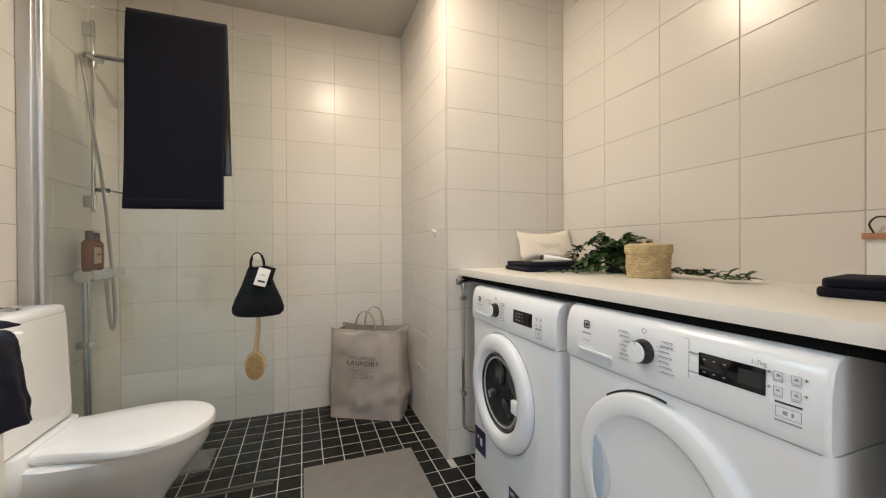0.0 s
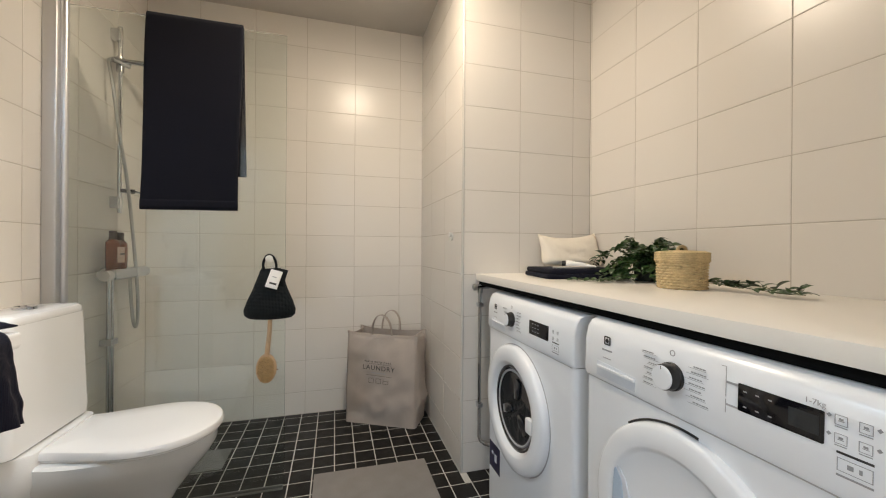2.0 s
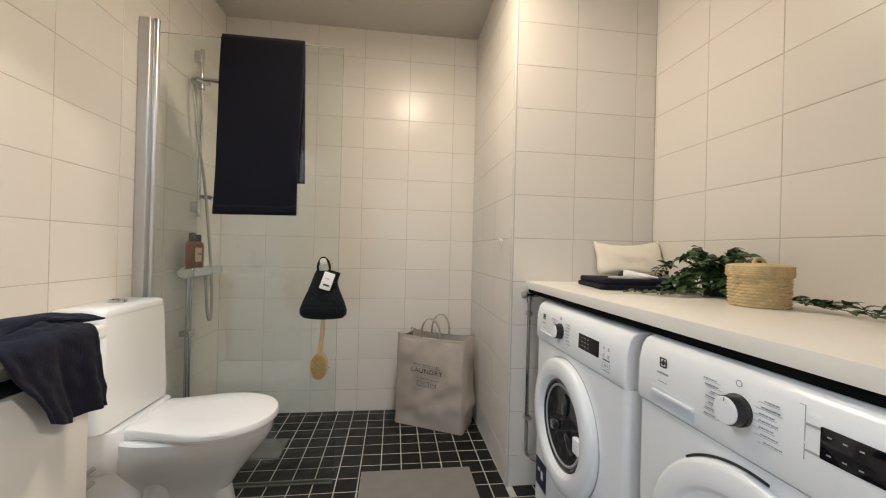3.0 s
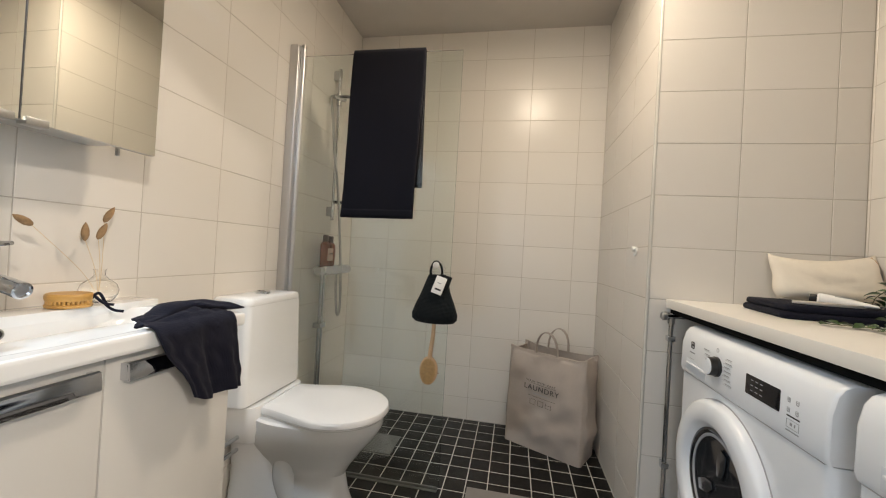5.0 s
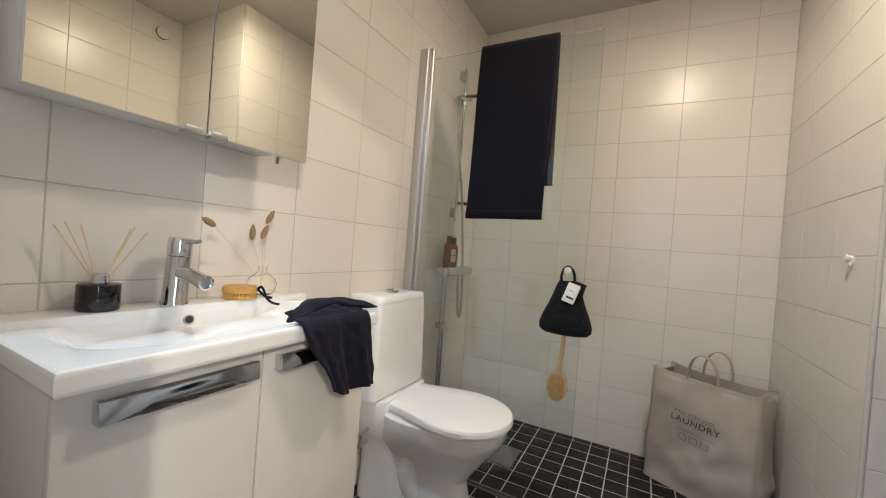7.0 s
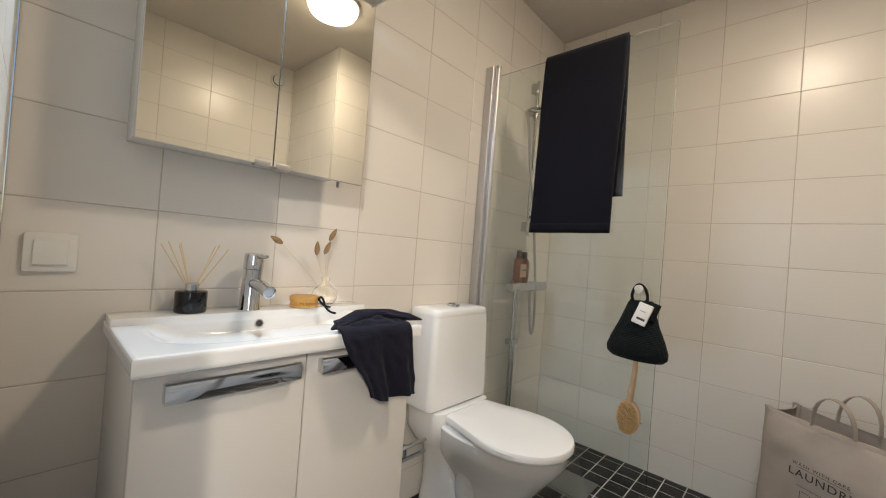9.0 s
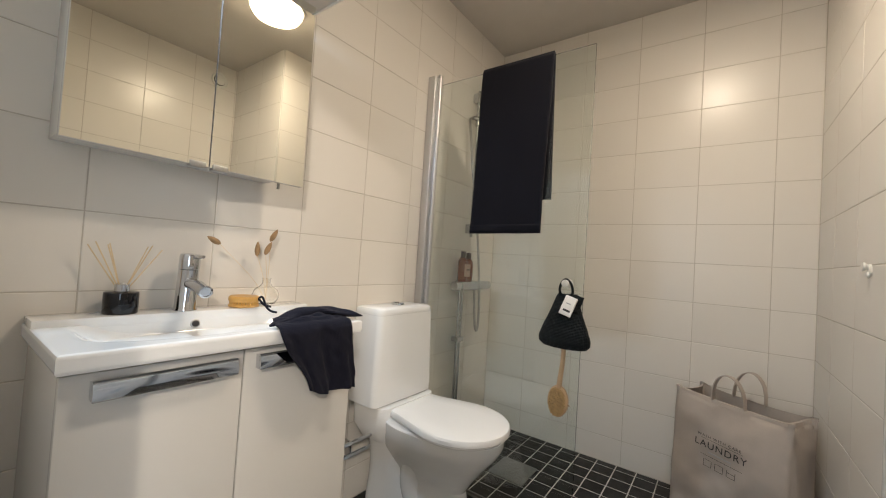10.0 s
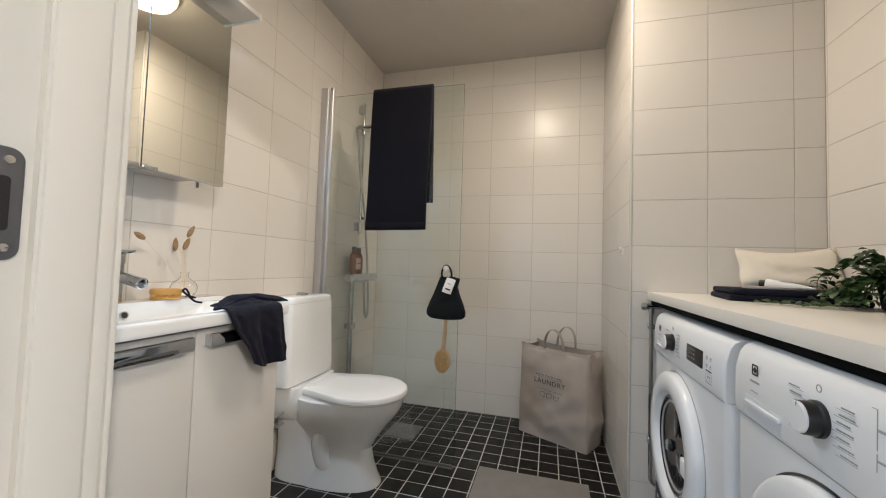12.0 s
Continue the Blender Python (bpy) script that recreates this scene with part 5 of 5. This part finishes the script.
pumice = single("sole_file", moved(slab([(0.085 * math.cos(a * 0.2618) * (1.0 if math.cos(a * 0.2618) > 0 else 0.9), 0.030 * math.sin(a * 0.2618)) for a in range(24)], Matrix.Identity(4), 0.008, 0.002), pose(1.235, 1.60, CT + 0.041, 0, 0, -10)), mat("grey_wood", (0.46, 0.42, 0.38), 0.6, vary=0.1), "flat grey-beige wooden file on the towel", "foot file")

# seagrass basket with lid
BKX, BKY, BR = 1.338, 1.172, 0.067
basket = thing("lidded_basket", (BKX, BKY, CT), "round woven seagrass basket with a lid", "basket")


def woven(r0, r1, z0, z1, rows, stakes, amp, n=144, cap0=True, cap1=True, wob=0.0):
    """A wall of woven strands: every row goes over and under the stakes."""
    rings = []
    for j in range(rows * 4 + 1):
        v = j / (rows * 4)
        row = min(rows - 1, j // 4)
        round_ = math.sin(math.pi * (j % 4) / 4) if j % 4 else 0
        rr = r0 + (r1 - r0) * v
        ring = []
        for i in range(n):
            a = 6.283185 * i / n
            over = math.sin(stakes * a / 1.0 + math.pi * row)
            r = rr + amp * round_ * (0.65 + 0.6 * over) + wob * noise.noise((math.cos(a) * 2, math.sin(a) * 2, v * 3))
            ring.append((BKX + r * math.cos(a), BKY + r * math.sin(a), z0 + (z1 - z0) * v))
        rings.append(ring)
    return loft(rings, True, cap0, cap1)


part("body", woven(BR * 0.97, BR, CT + 0.0005, CT + 0.086, 10, 23, 0.0042, wob=0.0025), GRASS, basket, "", 0.9)
lid = part("lid", woven(BR + 0.007, BR + 0.0065, CT + 0.084, CT + 0.112, 5, 44, 0.0018), GRASS, basket, "coiled seagrass lid", 0.9)
part("lid_top", lathe([(BR + 0.0065, 0.112)] + [(BR * (1 - k / 14), 0.114 + 0.0015 * (k % 2) + 0.004 * (k / 14)) for k in range(1, 14)] + [(0.0001, 0.119)], (BKX, BKY, CT), n=48), GRASS, lid)
part("lid_knob", tube([(BKX - 0.018, BKY, CT + 0.117), (BKX - 0.010, BKY, CT + 0.128), (BKX + 0.010, BKY, CT + 0.128), (BKX + 0.018, BKY, CT + 0.117)], 0.005, 8), GRASS, lid)

# trailing plant in a dark pot
plant = thing("trailing_plant", (1.44, 1.43, CT), "green trailing leafy plant in a dark pot", "plant")
part("pot", lathe([(0.040, 0), (0.044, 0.003), (0.055, 0.085), (0.057, 0.09), (0.052, 0.09), (0.048, 0.07), (0.0001, 0.068)], (1.45, 1.42, CT), n=32), mat("dark_pot", (0.016, 0.022, 0.018), 0.4, vary=0.2), plant, "dark green-black pot")
leaf_me = bpy.data.meshes.new("leaf")
lv, lf = [], []
for i in range(7):
    t = i / 6
    w = 0.36 * math.sin(math.pi * min(1, t * 0.97 + 0.03)) ** 0.8 * (1 - 0.35 * t)
    zc = 0.10 * math.sin(math.pi * t) - 0.18 * t * t
    lv += [(t, -w, zc + 0.10 * w), (t, 0, zc - 0.03), (t, w, zc + 0.10 * w)]
for i in range(6):
    a = 3 * i
    lf += [(a, a + 3, a + 4, a + 1), (a + 1, a + 4, a + 5, a + 2)]
leaf_me.from_pydata(lv, [], lf)
for f in leaf_me.polygons:
    f.use_smooth = True
leaf_me.materials.append(LEAF)


def sprig(pts, leaves, size, rise=0.5):
    """A stem with leaves in loose pairs along it."""
    P = [Vector(p) for p in pts]
    st = part("stem", tube(pts, 0.0016, 6, 0.0009), STEMM, plant)
    for k in range(leaves):
        f = (k + 0.6) / leaves * (len(P) - 1)
        i = min(int(f), len(P) - 2)
        p = P[i].lerp(P[i + 1], f - i)
        d = (P[i + 1] - P[i]).normalized()
        side = d.cross(Vector((0, 0, 1)))
        side = side.normalized() if side.length > 0.05 else Vector((0, 1, 0))
        for s in (-1, 1):
            way = d * random.uniform(0.3, 0.9) + side * s * random.uniform(0.5, 1.0) + Vector((0, 0, random.uniform(-0.1, 1) * rise))
            q = way.to_track_quat("X", "Z").to_matrix().to_4x4() @ pose(0, 0, 0, random.uniform(-40, 40), 0, 0)
            sc = size * random.uniform(0.7, 1.15)
            ob = new("leaf", leaf_me)
            ob.matrix_basis = Matrix.Translation(p + Vector((0, 0, 0.001))) @ q @ Matrix.Diagonal((sc, sc, sc, 1))
            ob.parent = st
            ob.matrix_parent_inverse = Matrix.Identity(4)
            low = min((ob.matrix_basis @ v.co).z for v in leaf_me.vertices)
            if low < CT + 0.002:
                ob.matrix_basis = Matrix.Translation((0, 0, CT + 0.002 - low)) @ ob.matrix_basis


PT = CT + 0.085
for k in range(24):
    a = k * 2.399
    r = 0.045 + 0.05 * ((k * 7) % 5) / 5
    c, s = math.cos(a), math.sin(a)
    h = 0.035 + 0.055 * ((k * 3) % 4) / 4
    ex, ey = min(1.545, 1.45 + r * 1.3 * c), 1.42 + r * 1.5 * s
    sprig([(1.45 + 0.02 * c, 1.42 + 0.02 * s, PT - 0.01), (1.45 + 0.6 * (ex - 1.45), 1.42 + 0.6 * (ey - 1.42), PT + h), (ex, ey, PT + h * 0.55)], 5, 0.034)
for k, (dx, dy, e) in enumerate(((-0.10, 0.02, 0.02), (-0.12, -0.05, 0.01), (-0.07, -0.10, 0.015), (-0.09, 0.08, 0.03), (-0.11, -0.02, 0.05), (-0.06, -0.06, 0.05), (-0.04, -0.12, 0.02), (-0.13, 0.05, 0.012))):
    sprig([(1.43, 1.42, PT), (1.45 + dx * 0.6, 1.42 + dy * 0.6, PT + 0.01), (1.45 + dx, 1.42 + dy, CT + e + 0.02), (1.45 + dx * 1.25, 1.42 + dy * 1.3, CT + e)], 6, 0.033)
for k in range(14):
    a = math.radians(95 + 185 * k / 13)
    c, s = math.cos(a), math.sin(a)
    r = 0.085 + 0.035 * ((k * 5) % 4) / 4
    low = CT + 0.012 + 0.05 * ((k * 3) % 5) / 5
    sprig([(1.45 + 0.045 * c, 1.42 + 0.045 * s, PT - 0.005), (1.45 + 0.8 * r * c, 1.42 + 0.9 * r * s, PT - 0.005), (1.45 + r * c, 1.42 + 1.15 * r * s, 0.5 * (PT + low)), (1.45 + 1.08 * r * c, 1.42 + 1.3 * r * s, low)], 6, 0.034)
sprig([(1.42, 1.47, PT), (1.40, 1.53, PT + 0.035), (1.39, 1.57, PT + 0.02), (1.385, 1.60, PT - 0.02)], 6, 0.032)
sprig([(1.34, 1.38, CT + 0.02), (1.27, 1.42, CT + 0.008), (1.20, 1.45, CT + 0.006), (1.14, 1.47, CT + 0.005)], 9, 0.028, 0.3)
sprig([(1.35, 1.36, CT + 0.03), (1.28, 1.37, CT + 0.012), (1.20, 1.40, CT + 0.006)], 8, 0.03, 0.4)
sprig([(1.36, 1.50, CT + 0.09), (1.35, 1.55, CT + 0.10), (1.37, 1.62, CT + 0.075), (1.39, 1.66, CT + 0.05)], 8, 0.032)
sprig([(1.41, 1.165, CT + 0.02), (1.405, 1.12, CT + 0.022), (1.40, 1.08, CT + 0.016), (1.40, 1.03, CT + 0.012)], 7, 0.033, 0.6)
sprig([(1.42, 1.10, CT + 0.02), (1.41, 1.04, CT + 0.014), (1.40, 0.98, CT + 0.012), (1.385, 0.93, CT + 0.010), (1.385, 0.875, CT + 0.012)], 9, 0.036, 0.55)
sprig([(1.43, 1.09, CT + 0.02), (1.43, 1.02, CT + 0.02), (1.42, 0.95, CT + 0.015), (1.42, 0.90, CT + 0.02)], 6, 0.034, 0.8)

# paper hanging from a copper-brown strip on the wall
poster = thing("hanging_card", (X1, 0.64, 0.95), "white card hung from a copper-brown strip with a cord", "card")
part("strip", box(X1 - 0.014, 0.555, 1.066, X1 - 0.003, 0.728, 1.082, 0.002), COPPER, poster)
part("card", box(X1 - 0.0055, 0.560, 0.965, X1 - 0.0035, 0.720, 1.068, 0.0004), WHITEP, poster)
part("cord", tube([(X1 - 0.012, 0.705, 1.080), (X1 - 0.016, 0.712, 1.105), (X1 - 0.016, 0.695, 1.122), (X1 - 0.013, 0.66, 1.11), (X1 - 0.012, 0.64, 1.082)], 0.0022, 6), BLACK, poster)

# ---- wall and floor tiles ----
PIECE = {}


def piece(w, h, d, e, material):
    """A tile: w by h, d thick, with an eased edge e; one mesh for each size."""
    key = (round(w, 4), round(h, 4), d, e)
    if key not in PIECE:
        a, b = w / 2, h / 2
        q = [(-a, -b), (a, -b), (a, b), (-a, b)]
        r = [(-a + e, -b + e), (a - e, -b + e), (a - e, b - e), (-a + e, b - e)]
        vs = [(x, y, -d) for x, y in q] + [(x, y, -e * 0.6) for x, y in q] + [(x, y, 0) for x, y in r]
        fs = [(8, 9, 10, 11)]
        for o in (0, 4):
            fs += [(o + i, o + (i + 1) % 4, o + 4 + (i + 1) % 4, o + 4 + i) for i in range(4)]
        me = bpy.data.meshes.new("tile")
        me.from_pydata(vs, [], fs)
        me.materials.append(material)
        PIECE[key] = me
    return PIECE[key]


def spans(a, b, first, step):
    """Cuts the stretch from a to b at first + k * step."""
    cuts, k = [a], math.ceil((a - first) / step + 1e-6)
    while first + k * step < b - 1e-6:
        if first + k * step > a + 0.004:
            cuts.append(first + k * step)
        k += 1
    return list(zip(cuts, cuts[1:] + [b]))


ZJ, JOINT = 1.14, 0.0029


def tile_wall(wall, m, a, b, first):
    """Tiles a wall whose local x runs along it from a to b."""
    for u0, u1 in spans(a, b, first, 0.30):
        for v0, v1 in spans(0, H, ZJ, 0.20):
            if u1 - u0 < 0.006 or v1 - v0 < 0.006:
                continue
            ob = new("tile", piece(u1 - u0 - JOINT, v1 - v0 - JOINT, 0.008, 0.0012, TILE))
            wob = random.uniform(-0.0004, 0.0004)
            ob.matrix_basis = m @ pose((u0 + u1) / 2, (v0 + v1) / 2, wob, random.uniform(-0.04, 0.04), random.uniform(-0.03, 0.03), 0)
            ob.parent = wall


def along(x, y, ux, uy, nx, ny):
    return Matrix(((ux, 0, nx, x), (uy, 0, ny, y), (0, 1, 0, 0), (0, 0, 0, 1)))


tile_wall(wall_back, along(0, Y1, 1, 0, 0, -1), X0, CX, 0.12)
tile_wall(wall_left, along(X0, 0, 0, 1, 1, 0), Y0, Y1, 0.41)
tile_wall(wall_right, along(X1, 0, 0, -1, -1, 0), -CY, -Y0, -0.425)
tile_wall(shaft, along(0, CY, 1, 0, 0, -1), CX, X1, CX + 0.298)
tile_wall(shaft, along(CX, 0, 0, -1, -1, 0), -Y1, -CY, -CY - 0.30)
tile_wall(front_l, along(0, Y0, -1, 0, 0, 1), 0.0, -X0, 0.15)
part("corner_bead", tube([(CX + 0.0055, CY + 0.0055, 0), (CX + 0.0055, CY + 0.0055, H)], 0.0075, 16), mat("corner_bead", (0.55, 0.53, 0.49), 0.4), shaft)

FX0, FY0, FS = 0.003, 0.060, 0.1
rest_v, rest_f, count = [], [], 0
cells = []
for x0, x1 in spans(X0, X1, FX0, FS):
    for y0, y1 in spans(Y0, Y1, FY0, FS):
        if x0 > CX - 0.001 and y0 > CY - 0.001:
            continue
        if x1 > CX and y1 > CY and x0 < CX:
            x1 = max(x0 + 0.01, min(x1, CX))
        near = -0.45 < x0 < 0.86 and y0 > 1.2
        if x1 - x0 < 0.008 or y1 - y0 < 0.008:
            continue
        if near and count < 290:
            count += 1
            ob = new("floor_tile", piece(x1 - x0 - 0.005, y1 - y0 - 0.005, 0.008, 0.0012, FTILE))
            ob.matrix_basis = pose((x0 + x1) / 2, (y0 + y1) / 2, random.uniform(-0.0003, 0.0003), random.uniform(-0.2, 0.2), random.uniform(-0.2, 0.2), 0)
            ob.parent = floor
        else:
            cells.append((x0, y0, x1, y1))
for x0, y0, x1, y1 in cells:
    i = len(rest_v)
    a, e = 0.0025, 0.0012
    q = [(x0 + a, y0 + a), (x1 - a, y0 + a), (x1 - a, y1 - a), (x0 + a, y1 - a)]
    r = [(x0 + a + e, y0 + a + e), (x1 - a - e, y0 + a + e), (x1 - a - e, y1 - a - e), (x0 + a + e, y1 - a - e)]
    rest_v += [(x, y, -0.008) for x, y in q] + [(x, y, -0.0008) for x, y in q] + [(x, y, 0) for x, y in r]
    rest_f += [(i + 8, i + 9, i + 10, i + 11)]
    for o in (i, i + 4):
        rest_f += [(o + k, o + (k + 1) % 4, o + 4 + (k + 1) % 4, o + 4 + k) for k in range(4)]
me = bpy.data.meshes.new("floor_tile_field")
me.from_pydata(rest_v, [], rest_f)
me.materials.append(FTILE)
field = tagged(new("floor_tile_field", me), kind="stuff")
field.parent = floor
